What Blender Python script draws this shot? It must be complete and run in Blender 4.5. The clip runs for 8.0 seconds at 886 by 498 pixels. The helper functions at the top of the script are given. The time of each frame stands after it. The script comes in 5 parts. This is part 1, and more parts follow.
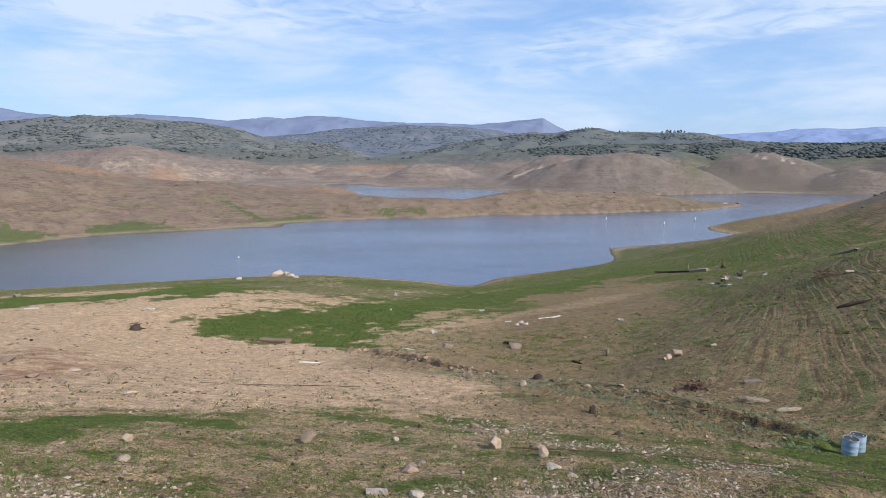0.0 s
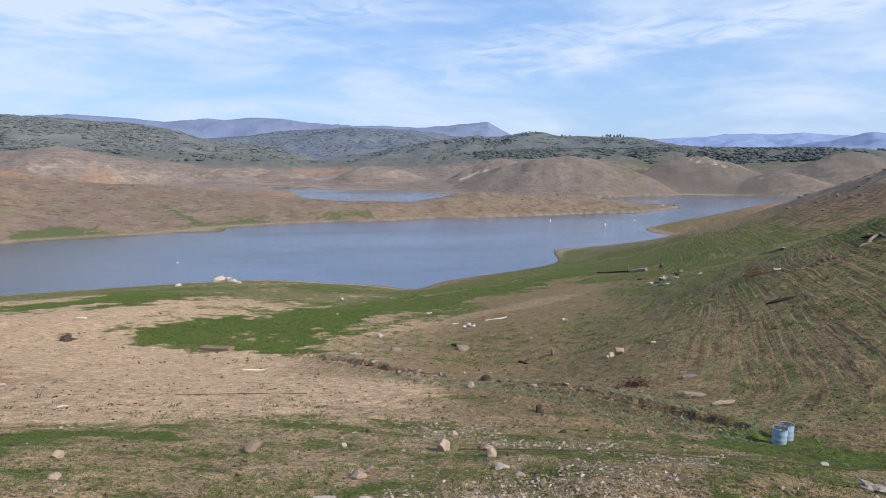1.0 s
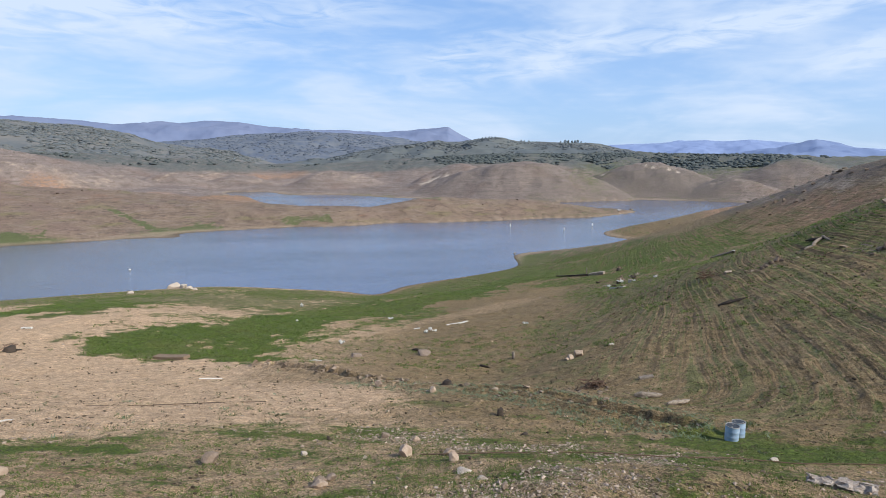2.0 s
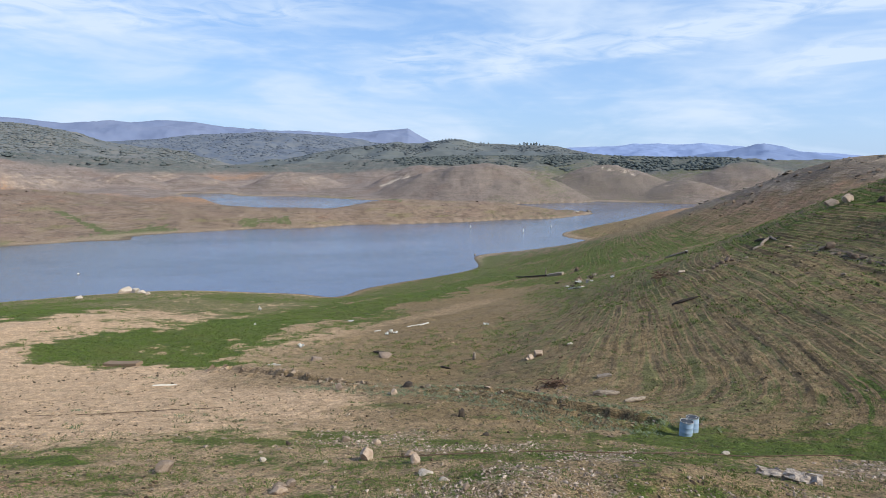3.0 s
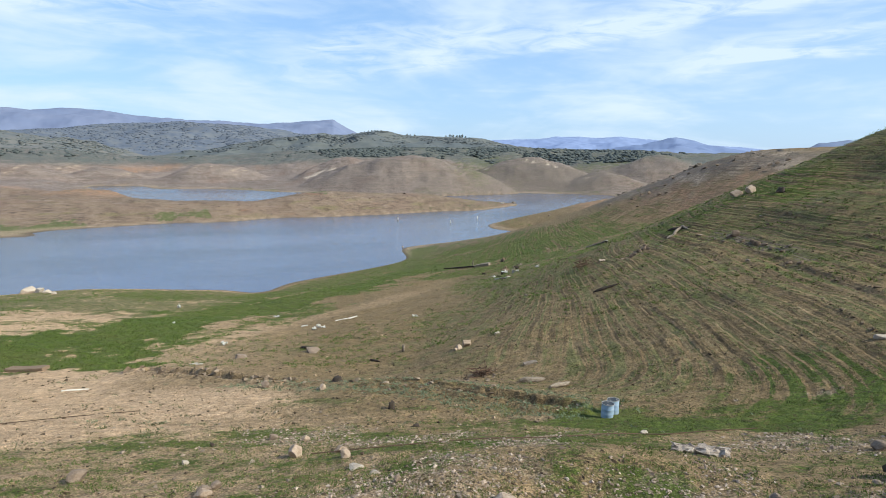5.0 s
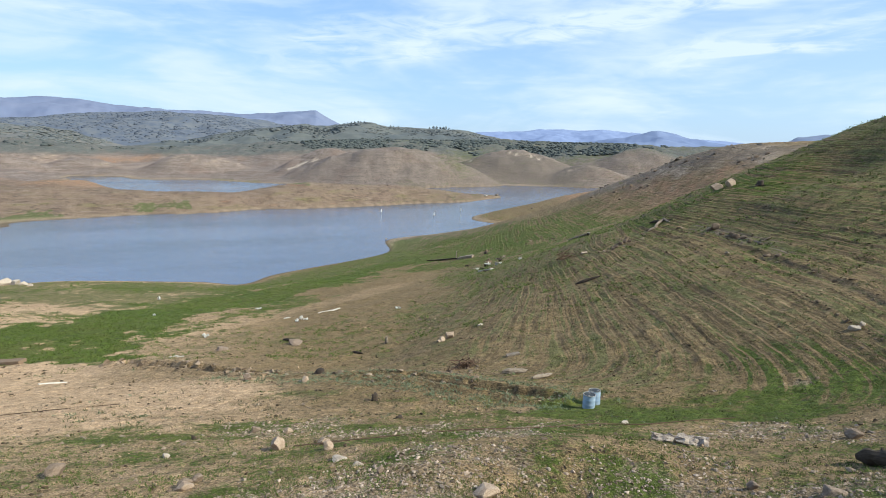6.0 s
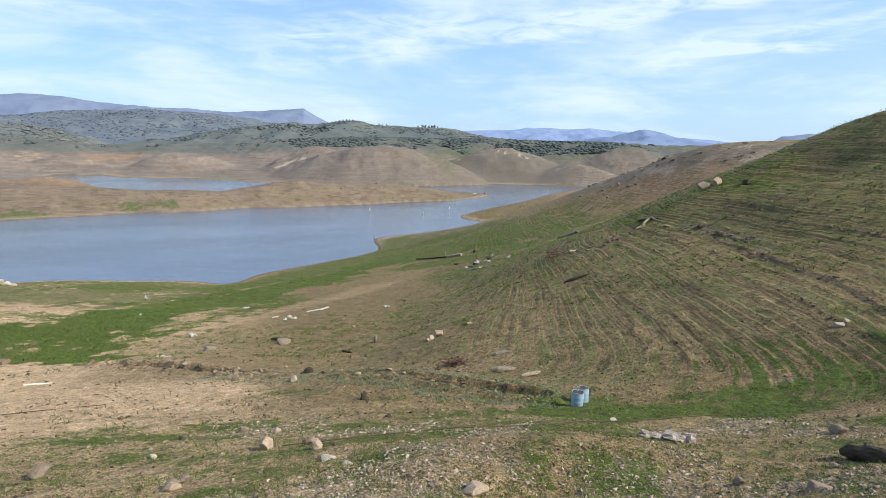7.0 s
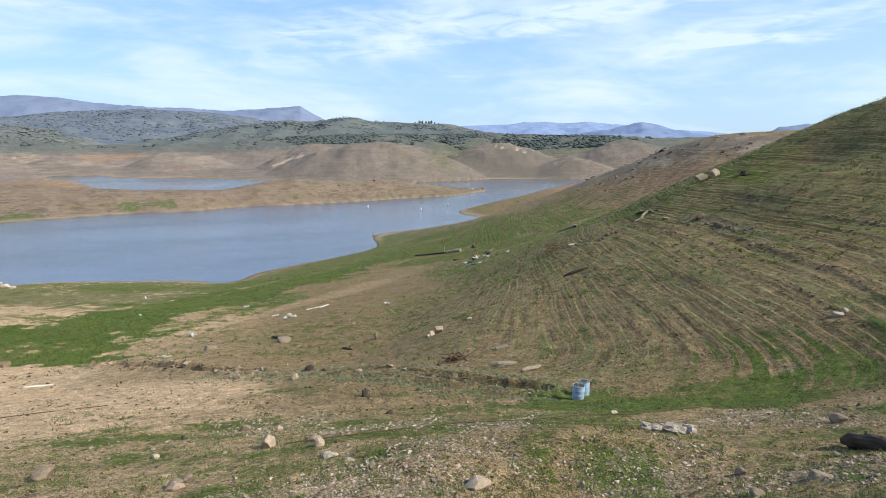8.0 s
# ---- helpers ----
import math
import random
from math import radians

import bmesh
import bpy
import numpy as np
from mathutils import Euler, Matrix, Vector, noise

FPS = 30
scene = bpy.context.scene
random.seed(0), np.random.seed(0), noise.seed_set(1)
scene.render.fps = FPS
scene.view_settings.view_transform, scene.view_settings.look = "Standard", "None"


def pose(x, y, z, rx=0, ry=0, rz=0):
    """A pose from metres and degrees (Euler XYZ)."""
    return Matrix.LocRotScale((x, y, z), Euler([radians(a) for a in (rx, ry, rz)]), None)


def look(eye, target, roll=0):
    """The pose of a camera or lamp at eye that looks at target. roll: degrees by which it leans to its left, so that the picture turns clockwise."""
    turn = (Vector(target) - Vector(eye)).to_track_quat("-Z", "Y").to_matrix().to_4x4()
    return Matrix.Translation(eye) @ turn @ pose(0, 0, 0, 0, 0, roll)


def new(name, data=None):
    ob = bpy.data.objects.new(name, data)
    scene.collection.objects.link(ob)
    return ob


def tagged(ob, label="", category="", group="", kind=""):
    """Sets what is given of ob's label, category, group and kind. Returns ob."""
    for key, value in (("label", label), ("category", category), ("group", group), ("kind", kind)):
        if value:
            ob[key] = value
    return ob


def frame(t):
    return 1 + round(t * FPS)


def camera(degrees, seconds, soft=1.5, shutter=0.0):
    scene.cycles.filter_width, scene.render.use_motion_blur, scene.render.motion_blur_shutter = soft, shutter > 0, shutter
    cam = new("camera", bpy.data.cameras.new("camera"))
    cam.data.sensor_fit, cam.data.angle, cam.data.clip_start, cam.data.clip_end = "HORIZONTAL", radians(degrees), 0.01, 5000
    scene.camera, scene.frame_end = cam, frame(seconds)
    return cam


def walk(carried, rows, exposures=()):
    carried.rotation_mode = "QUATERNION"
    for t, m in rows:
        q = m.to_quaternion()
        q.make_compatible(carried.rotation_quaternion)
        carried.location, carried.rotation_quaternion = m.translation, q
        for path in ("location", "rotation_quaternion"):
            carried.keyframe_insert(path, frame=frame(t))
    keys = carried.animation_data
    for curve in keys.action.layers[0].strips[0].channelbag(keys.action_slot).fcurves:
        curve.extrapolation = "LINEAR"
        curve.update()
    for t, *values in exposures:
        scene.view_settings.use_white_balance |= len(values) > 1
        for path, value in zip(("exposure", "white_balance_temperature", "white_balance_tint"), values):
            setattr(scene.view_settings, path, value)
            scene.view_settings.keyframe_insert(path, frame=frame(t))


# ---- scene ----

# ---------------------------------------------------------------- camera
# seconds, heading, tilt, lean (degrees)
PATH = [(0.0, 0.00, -9.30, 0.00), (0.5, -2.67, -9.21, 0.18), (1.0, -5.07, -9.01, 0.22), (1.5, -6.98, -8.71, 0.35), (3.0, -12.53, -8.35, 0.76), (3.5, -14.53, -8.42, 0.92), (4.0, -16.41, -8.53, 0.89),
        (4.5, -18.11, -8.68, 0.89), (6.0, -21.01, -9.70, 1.39), (6.5, -21.56, -9.87, 1.48), (7.0, -22.08, -9.81, 1.46), (7.5, -22.35, -9.84, 1.32), (8.0, -22.19, -10.21, 0.59)]
cam = camera(72.1, 8.0, soft=0.65)
walk(cam, [(t, pose(0, 0, 36, 0, 0, yaw) @ pose(0, 0, 0, 90 + pitch) @ pose(0, 0, 0, 0, 0, roll)) for t, yaw, pitch, roll in PATH],
     [(0.0, 0.0, 6500, 9), (1.7, 0.0, 6500, 9), (3.5, 0.06, 6570, 6), (5.8, 0.21, 6800, 2), (8.0, 0.24, 6850, 2)])

# ---------------------------------------------------------------- light
SUN_AZ, SUN_EL = 128.0, 39.0
sun = new("sun", bpy.data.lights.new("sun", "SUN"))
sun.data.energy, sun.data.angle, sun.data.color = 5.0, radians(0.55), (1.0, 0.93, 0.82)
sun.matrix_world = look((math.sin(radians(SUN_AZ)) * 100, math.cos(radians(SUN_AZ)) * 100, 100 * math.tan(radians(SUN_EL))), (0, 0, 0))
world = bpy.data.worlds.new("sky")
scene.world = world
world.use_nodes = True
SKY_STRENGTH, SKY_TINT, CLOUD, PALE_BLUE = 0.12, (0.82, 1.0, 1.25), (5.75, 6.8, 8.5), (2.7, 4.7, 8.6)
TONE = 0.87  # one factor that darkens every base colour to balance sun and sky

# ---------------------------------------------------------------- lie of the land
# Shores, crests and gullies as lines on the map (x east, y north, z above the water).
LINES = {
    "shore_near": [(-128.6, 149.4, 0.0), (-114.7, 153.8, 0.0), (-89.4, 161.1, 0.0), (-61.6, 169.2, 0.0), (-36.7, 173.2, 0.0), (-13.3, 166.9, 0.0), (0.9, 161.1, 0.0), (5.4, 158.4, 0.0), (13.6, 166.2, 0.0), (27.6, 175.6, 0.0), (55.4, 195.8, 0.0), (62.0, 219.9, 0.0), (86.3, 232.0, 0.0), (125.1, 253.7, 0.0)],
    "shore_point": [(121.5, 265.3, 0.0), (126.2, 286.1, 0.0), (152.5, 310.1, 0.0), (188.1, 334.7, 0.0)],
    "gully": [(16.7, 27.3, 22.5), (14.4, 30.8, 21.9), (11.9, 35.0, 21.2), (8.3, 39.1, 20.3), (2.1, 46.0, 18.6), (-8.3, 59.4, 15.7)],
    "green_hollow": [(-27.0, 77.4, 13.6), (-20.0, 73.3, 13.2), (-12.0, 87.2, 11.7), (1.7, 110.0, 7.5), (19.5, 123.5, 7.0)],
    "knoll": [(-29.3, 108.1, 9.5), (-38.5, 105.2, 11.0), (-43.2, 88.0, 13.2), (-49.3, 75.3, 15.0), (-51.7, 68.7, 15.8), (-55.7, 64.2, 16.8)],
    "knoll_back": [(-24.1, 137.9, 4.9), (-47.4, 137.0, 5.1), (-72.9, 131.1, 5.2), (-83.9, 112.1, 7.5), (-88.3, 102.1, 9.0)],
    "sandy_flat": [(-33.0, 37.6, 22.1), (-30.3, 39.8, 21.7), (-27.2, 44.3, 20.1), (-21.3, 45.2, 19.3), (-16.6, 51.4, 17.5), (-10.7, 46.8, 18.2)],
    "slope_foot": [(-14.0, 15.6, 28.3), (-12.9, 16.6, 28.0), (-11.5, 19.9, 26.6), (-8.8, 23.4, 25.2), (-4.8, 26.6, 23.9), (0.4, 28.0, 23.1), (5.9, 27.9, 22.8), (10.9, 26.3, 22.8), (17.4, 24.4, 23.0)],
    "bank": [(-8.1, 8.9, 30.5), (-7.4, 9.4, 30.2), (-5.5, 11.2, 29.1), (-2.4, 12.8, 28.2), (1.6, 13.4, 27.8), (5.6, 13.4, 27.8), (9.9, 13.8, 27.6)],
    "bank_east": [(8.0, 11.5, 27.3), (10.3, 10.2, 27.6), (11.4, 8.1, 28.6), (11.3, 6.4, 29.6)],
    "hollow_east": [(15.6, 16.2, 25.5), (22.8, 19.5, 23.9), (27.2, 18.7, 24.4), (31.0, 18.3, 25.1)],
    "ledge_east": [(17.0, 10.6, 27.5), (17.9, 9.0, 28.1)],
    "hill_crest": [(86.1, 46.8, 44.2), (80.0, 51.2, 40.9), (75.8, 55.6, 37.8), (70.4, 59.2, 34.4), (66.4, 60.8, 32.5), (58.9, 62.6, 29.2), (51.8, 64.8, 25.4), (46.7, 67.4, 23.4), (44.1, 76.2, 19.9), (42.1, 85.2, 16.7), (39.2, 92.0, 14.1)],
    "contour_h": [(67.5, 42.3, 34.0), (70.7, 52.2, 34.0)],
    "contour_g": [(59.8, 37.1, 31.0), (59.8, 47.0, 31.0), (62.1, 57.9, 31.0)],
    "contour_f": [(51.0, 31.1, 27.8), (53.7, 41.7, 27.8), (56.1, 55.7, 27.8)],
    "contour_e": [(35.0, 22.8, 25.4), (37.7, 28.7, 25.4), (40.6, 36.2, 25.4), (47.7, 51.9, 25.4)],
    "contour_d": [(30.7, 26.8, 23.5), (34.4, 35.6, 23.5), (40.0, 49.7, 23.5)],
    "contour_c": [(22.0, 35.0, 20.7), (27.7, 44.8, 20.7), (34.3, 56.3, 20.7)],
    "contour_b": [(16.1, 41.5, 19.2), (24.4, 51.4, 19.2), (35.0, 65.9, 19.2)],
    "contour_a": [(12.9, 50.6, 16.4), (17.6, 55.5, 16.4), (31.2, 73.1, 16.4)],
    "apron": [(19.5, 89.9, 11.7), (41.8, 112.5, 9.9), (63.2, 124.9, 11.1), (73.3, 119.3, 14.2), (82.6, 113.1, 17.9)],
    "back_ridge": [(133.0, 105.9, 36.3), (136.0, 125.4, 36.7), (133.7, 135.0, 36.3), (137.2, 152.3, 33.7), (140.6, 169.2, 29.5), (142.7, 186.7, 24.8), (143.2, 204.9, 18.2)],
    "back_slope": [(120.3, 105.5, 32.5), (113.9, 112.4, 28.3), (108.1, 124.7, 21.9), (99.4, 150.1, 16.5), (90.1, 150.1, 14.4)],
    "shore_far": [(-182.8, 214.8, 0.0), (-167.9, 227.8, 0.0), (-148.9, 250.4, 0.0), (-120.6, 266.1, 0.0), (-75.4, 283.9, 0.0), (-77.7, 292.6, 0.0), (-63.7, 304.3, 0.0), (-25.0, 319.5, 0.0), (20.5, 333.3, 0.0), (68.3, 339.2, 0.0), (121.0, 354.9, 0.0), (178.6, 379.3, 0.0), (196.6, 398.9, 0.0)],
    "spit_back": [(185, 420, 0), (160, 418, 0), (125, 425, 0), (88, 430, 0), (66, 432, 0), (45, 415, 0), (0, 388, 0), (-38, 398, 0), (-80, 450, 0), (-122, 600, 0)],
    "spit_crest": [(144.1, 373.1, 5.1), (111.1, 379.1, 8.1), (76.5, 382.4, 11.1), (58.5, 380.5, 11.9), (39.5, 367.9, 10.3), (-0.0, 345.0, 7.1), (-34.1, 353.4, 8.4), (-67.2, 394.3, 11.0)],
    "left_crest": [(-274.4, 331.1, 35.0), (-263.2, 340.0, 33.7), (-251.2, 349.0, 31.8), (-223.7, 355.4, 26.5), (-189.8, 352.1, 20.2), (-166.9, 358.0, 15.3), (-133.9, 376.9, 13.5), (-99.2, 377.2, 10.7)],
    "left_mid": [(-209.5, 267.5, 15.2), (-199.7, 274.6, 15.5), (-185.1, 291.8, 13.7), (-167.5, 309.2, 11.8), (-142.6, 317.6, 10.6), (-118.2, 331.1, 7.0)],
    "left_low": [(-188.9, 239.4, 6.6), (-180.6, 246.5, 6.2), (-167.4, 262.2, 5.2), (-151.5, 277.9, 4.9), (-128.9, 285.6, 4.7), (-106.8, 297.9, 2.4)],
    "inlet_far": [(-122.3, 632.5, 0.0), (-99.1, 653.7, 0.0), (-57.2, 594.0, 0.0), (-24.2, 594.0, 0.0), (-0.0, 585.1, 0.0), (43.3, 544.3, 0.0), (85.2, 522.4, 0.0), (125.3, 489.5, 0.0), (175.0, 502.2, 0.0), (240.9, 529.5, 0.0), (265.6, 515.5, 0.0), (291.4, 502.2, 0.0), (330.0, 483.4, 0.0), (357.1, 471.7, 0.0)],
    "inlet_head": [(-216.9, 516.3, 4.7), (-177.0, 573.3, 6.0), (-136.4, 604.8, 4.4)],
    "pool_line": [(-485.2, 584.9, 30.5), (-443.7, 617.0, 32.4), (-375.0, 614.6, 25.8), (-316.8, 624.2, 36.4), (-292.3, 658.0, 29.2), (-252.9, 716.7, 24.1), (-196.9, 754.7, 23.4), (-133.4, 788.8, 22.1), (-100.3, 813.8, 18.0), (-32.3, 799.3, 19.1), (41.1, 798.9, 22.7), (117.5, 771.1, 28.8), (184.9, 757.8, 30.9), (278.2, 728.7, 29.2), (372.1, 730.7, 37.7), (449.7, 685.7, 37.6), (463.6, 652.0, 35.8)],
    "channel": [(-130, 190, -5), (-60, 225, -6), (0, 240, -7), (60, 280, -6), (120, 315, -6), (190, 350, -6), (240, 400, -6), (300, 450, -5)],
    "crest_back": [(121, 55, 38), (112, 64, 38), (105, 72, 36), (98, 78, 33)],
    "hill_valley": [(57.4, 647.5, 7), (135.0, 676.7, 9), (255.2, 641.1, 7), (318.4, 668.0, 10), (361.6, 587.7, 6), (402.0, 560.8, 8)],
    "west_valley": [(-322.9, 457.5, 8), (-303.2, 517.7, 8), (-264.7, 604.6, 6), (-214.5, 655.8, 7), (-152.1, 703.7, 6), (-63.2, 727.3, 6), (43.8, 718.7, 9)],
    "shore_hidden": [(215, 350, 0), (260, 390, 0), (350, 435, 0), (430, 470, 0)],
    "inlet_channel": [(210, 460, -6), (130, 456, -5), (80, 475, -6), (20, 470, -7), (-40, 480, -7), (-75, 560, -5)],
    "hilltop": [(-20, -4, 33.5), (0, 0, 34.3), (12, -2, 33.8), (26, 2, 32)],
    "behind": [(-60, -40, 36), (0, -50, 38), (60, -30, 38), (110, 20, 42)],
    "far_behind": [(-700, 300, 40), (-700, -300, 45), (0, -800, 45), (700, -300, 45), (760, 200, 40), (640, 450, 38)],
    "east_ridge": [(190, 60, 42), (230, 170, 38), (260, 270, 22), (350, 370, 12)],
}

# rounded hills on the far side: x, y, half width, half depth, height
DOMES = [(156.3, 563.7, 104, 72, 35.5), (116.5, 629.3, 70, 60, 29), (307.4, 589.7, 92, 74, 33.5), (353.2, 521.7, 62, 46, 19.5), (475.2, 593.1, 105, 80, 37), (-8.8, 679.9, 66, 50, 21), (-288.5, 571.3, 105, 70, 35), (-332.5, 499.4, 90, 60, 26), (-231.6, 607.3, 70, 50, 20), (-183.2, 665.2, 55, 42, 17), (-118.6, 700.0, 50, 40, 15), (-149.8, 581.0, 40, 26, 6.5), (-88.3, 664.2, 30, 22, 6)]


def lattice(ix, iy, seed):
    n = (ix * 374761393 + iy * 668265263 + seed * 1442695041) & 0xFFFFFFFF
    n = ((n ^ (n >> 13)) * 1274126177) & 0xFFFFFFFF
    return ((n ^ (n >> 16)) & 0xFFFF) / 32767.5 - 1.0


def vnoise(x, y, seed=0):
    ix, iy = np.floor(x).astype(np.int64), np.floor(y).astype(np.int64)
    fx, fy = x - ix, y - iy
    fx, fy = fx * fx * fx * (fx * (fx * 6 - 15) + 10), fy * fy * fy * (fy * (fy * 6 - 15) + 10)
    a, b = lattice(ix, iy, seed), lattice(ix + 1, iy, seed)
    c, d = lattice(ix, iy + 1, seed), lattice(ix + 1, iy + 1, seed)
    return (a + (b - a) * fx) * (1 - fy) + (c + (d - c) * fx) * fy


def fbm(x, y, seed=0, octaves=4, gain=0.5):
    total, amp, norm = 0.0, 1.0, 0.0
    for k in range(octaves):
        total = total + amp * vnoise(x, y, seed + 17 * k)
        norm += amp
        x, y, amp = x * 2.03 + 11.7 * y * 0.02, y * 2.03 - 7.1, amp * gain
    return total / norm


def smooth(a, b, x):
    u = np.clip((x - a) / (b - a), 0, 1)
    return u * u * (3 - 2 * u)


def along(points, step):
    """Points set closely along a line."""
    p, out = np.array(points, float), []
    for a, b in zip(p[:-1], p[1:]):
        n = max(1, int(np.hypot(*(b - a)[:2]) / max(step, 0.10 * min(np.hypot(*a[:2]), np.hypot(*b[:2])))))
        out += [a + (b - a) * k / n for k in range(n)]
    return np.array(out + [p[-1]])


def line_distance(x, y, points):
    p = np.array(points, float)
    best = np.full(np.shape(x), 1e9)
    for a, b in zip(p[:-1], p[1:]):
        dx, dy = b[0] - a[0], b[1] - a[1]
        u = np.clip(((x - a[0]) * dx + (y - a[1]) * dy) / (dx * dx + dy * dy), 0, 1)
        best = np.minimum(best, np.hypot(x - a[0] - u * dx, y - a[1] - u * dy))
    return best


SPOTS = np.concatenate([along(v, 4.0) for v in LINES.values()])
_far = np.hypot(SPOTS[:, 0], SPOTS[:, 1])
SOFT = 0.8 + 0.035 * _far


def _solve():
    n = len(SPOTS)
    d = np.sqrt((SPOTS[:, None, 0] - SPOTS[None, :, 0]) ** 2 + (SPOTS[:, None, 1] - SPOTS[None, :, 1]) ** 2 + SOFT[None] ** 2)
    a = np.zeros((n + 3, n + 3))
    a[:n, :n] = d
    a[:n, n:], a[n:, :n] = np.c_[np.ones(n), SPOTS[:, :2]], np.c_[np.ones(n), SPOTS[:, :2]].T
    return np.linalg.lstsq(a, np.r_[SPOTS[:, 2], 0, 0, 0], rcond=None)[0]


WEIGHTS = _solve()


def lie(x, y):
    """The smooth lie of the land."""
    x, y = np.asarray(x, float), np.asarray(y, float)
    shape, x, y = x.shape, x.ravel(), y.ravel()
    z = np.empty_like(x)
    for k in range(0, len(x), 20000):
        s = slice(k, k + 20000)
        d = np.sqrt((x[s, None] - SPOTS[:, 0]) ** 2 + (y[s, None] - SPOTS[:, 1]) ** 2 + SOFT ** 2)
        z[s] = d @ WEIGHTS[:-3] + WEIGHTS[-3] + WEIGHTS[-2] * x[s] + WEIGHTS[-1] * y[s]
    r = np.hypot(x, y)
    for cx, cy, across, deep, top in DOMES:
        s = np.abs(x - cx) + np.abs(y - cy) < 2.2 * across
        c = math.hypot(cx, cy)
        ux, uy = cx / c, cy / c
        dx, dy = x[s] - cx, y[s] - cy
        a, b = (dx * uy - dy * ux) / across, (dx * ux + dy * uy) / deep
        rho = np.hypot(a, b) * (1 + 0.10 * fbm(x[s] / 40, y[s] / 40, 3, 2))
        hill = top * (1 - np.minimum(rho, 1.6) ** 1.45)
        z[s] = 0.5 * (z[s] + hill + np.sqrt((z[s] - hill) ** 2 + 4.0))
    u = smooth(840, 1000, r)
    z = z * (1 - u) + 12 * u
    return z.reshape(shape)


def terrace(x, y, z0):
    """Counts the drawdown terraces upwards from the water."""
    return z0 / 0.25 + 0.7 * fbm(x / 24, y / 24, 41, 2) + 0.16 * fbm(x / 4, y / 4, 43, 3)


def terrace_depth(band, x, y):
    """Some steps are cut deep, others are almost worn away, and each one comes and goes along the slope."""
    row = np.floor(band).astype(np.int64)
    return (0.5 + 0.5 * lattice(row, row * 0 + 3, 47)) ** 1.6 * smooth(-0.45, 0.35, fbm(x / 10 + row * 3.7, y / 10, 45, 3))


def ledges(x, y, z0):
    """Broad ledges high on the hill: their number, the place within one, and how deep each is cut."""
    wide = z0 / 0.80 + 0.35 * fbm(x / 30, y / 30, 141, 2) + 0.10 * fbm(x / 5, y / 5, 143, 3)
    row = np.floor(wide).astype(np.int64)
    cut = (0.35 + 0.65 * (0.5 + 0.5 * lattice(row, row * 0 + 5, 147))) * smooth(-0.5, 0.2, fbm(x / 14 + row * 2.9, y / 14, 145, 3))
    return wide, wide - row, cut * smooth(24.3, 26.5, z0)


def height(x, y):
    """The ground with its gullies, terraces and bumps."""
    z0 = lie(x, y)
    r = np.hypot(x, y)
    z = z0 + 0.0
    dry = smooth(0.1, 2.0, z0)
    z += dry * smooth(150, 420, r) * 2.2 * fbm(x / 38, y / 38, 5, 4) * smooth(0, 12, z0)
    z += smooth(360, 500, r) * smooth(4, 16, z0) * 6.5 * (0.28 - np.abs(fbm(x / 44, y / 44, 7, 5, 0.55)))
    z += dry * smooth(14, 40, r) * 0.22 * fbm(x / 9, y / 9, 9, 3)
    z += dry * 0.12 * fbm(x / 1.7, y / 1.7, 21, 4, 0.6)
    z += dry * smooth(120, 20, r) * 0.045 * fbm(x / 0.33, y / 0.33, 33, 2)
    z += dry * smooth(34, 50, r) * smooth(170, 120, r) * 0.45 * (0.25 - np.abs(fbm(x / 11, y / 11, 27, 3)))
    # drawdown terraces cut by the falling water
    band = terrace(x, y, z0)
    step = band - np.floor(band)
    z += dry * HILL(x, y) * smooth(30, 42, r) * smooth(125, 80, r) * 0.16 * terrace_depth(band, x, y) * (smooth(0.0, 0.22, step) - step)
    wide, wide_step, cut = ledges(x, y, z0)
    z += dry * HILL(x, y) * smooth(125, 90, r) * 0.20 * cut * (smooth(0.0, 0.14, wide_step) - wide_step)
    g = line_distance(x, y, LINES["gully"]) + 0.35 * fbm(x / 1.3, y / 1.3, 51, 3)
    cleft = smooth(4, 9, x) * smooth(16, 13, x)  # here the gully is a narrow crack
    z += 0.27 * smooth(1.9, 1.2, g) * smooth(0.7, 1.1, g) - (0.65 - 0.10 * cleft) * smooth(0.95 - 0.4 * cleft, 0.25 - 0.1 * cleft, g)
    return z


def HILL(x, y):
    """Where the terraced hillside is: beyond the gully, up to the ridge."""
    side = (x - 14) * 0.80 - (y - 40) * 0.22
    return smooth(0, 10, side) * smooth(24, 40, np.hypot(x, y))

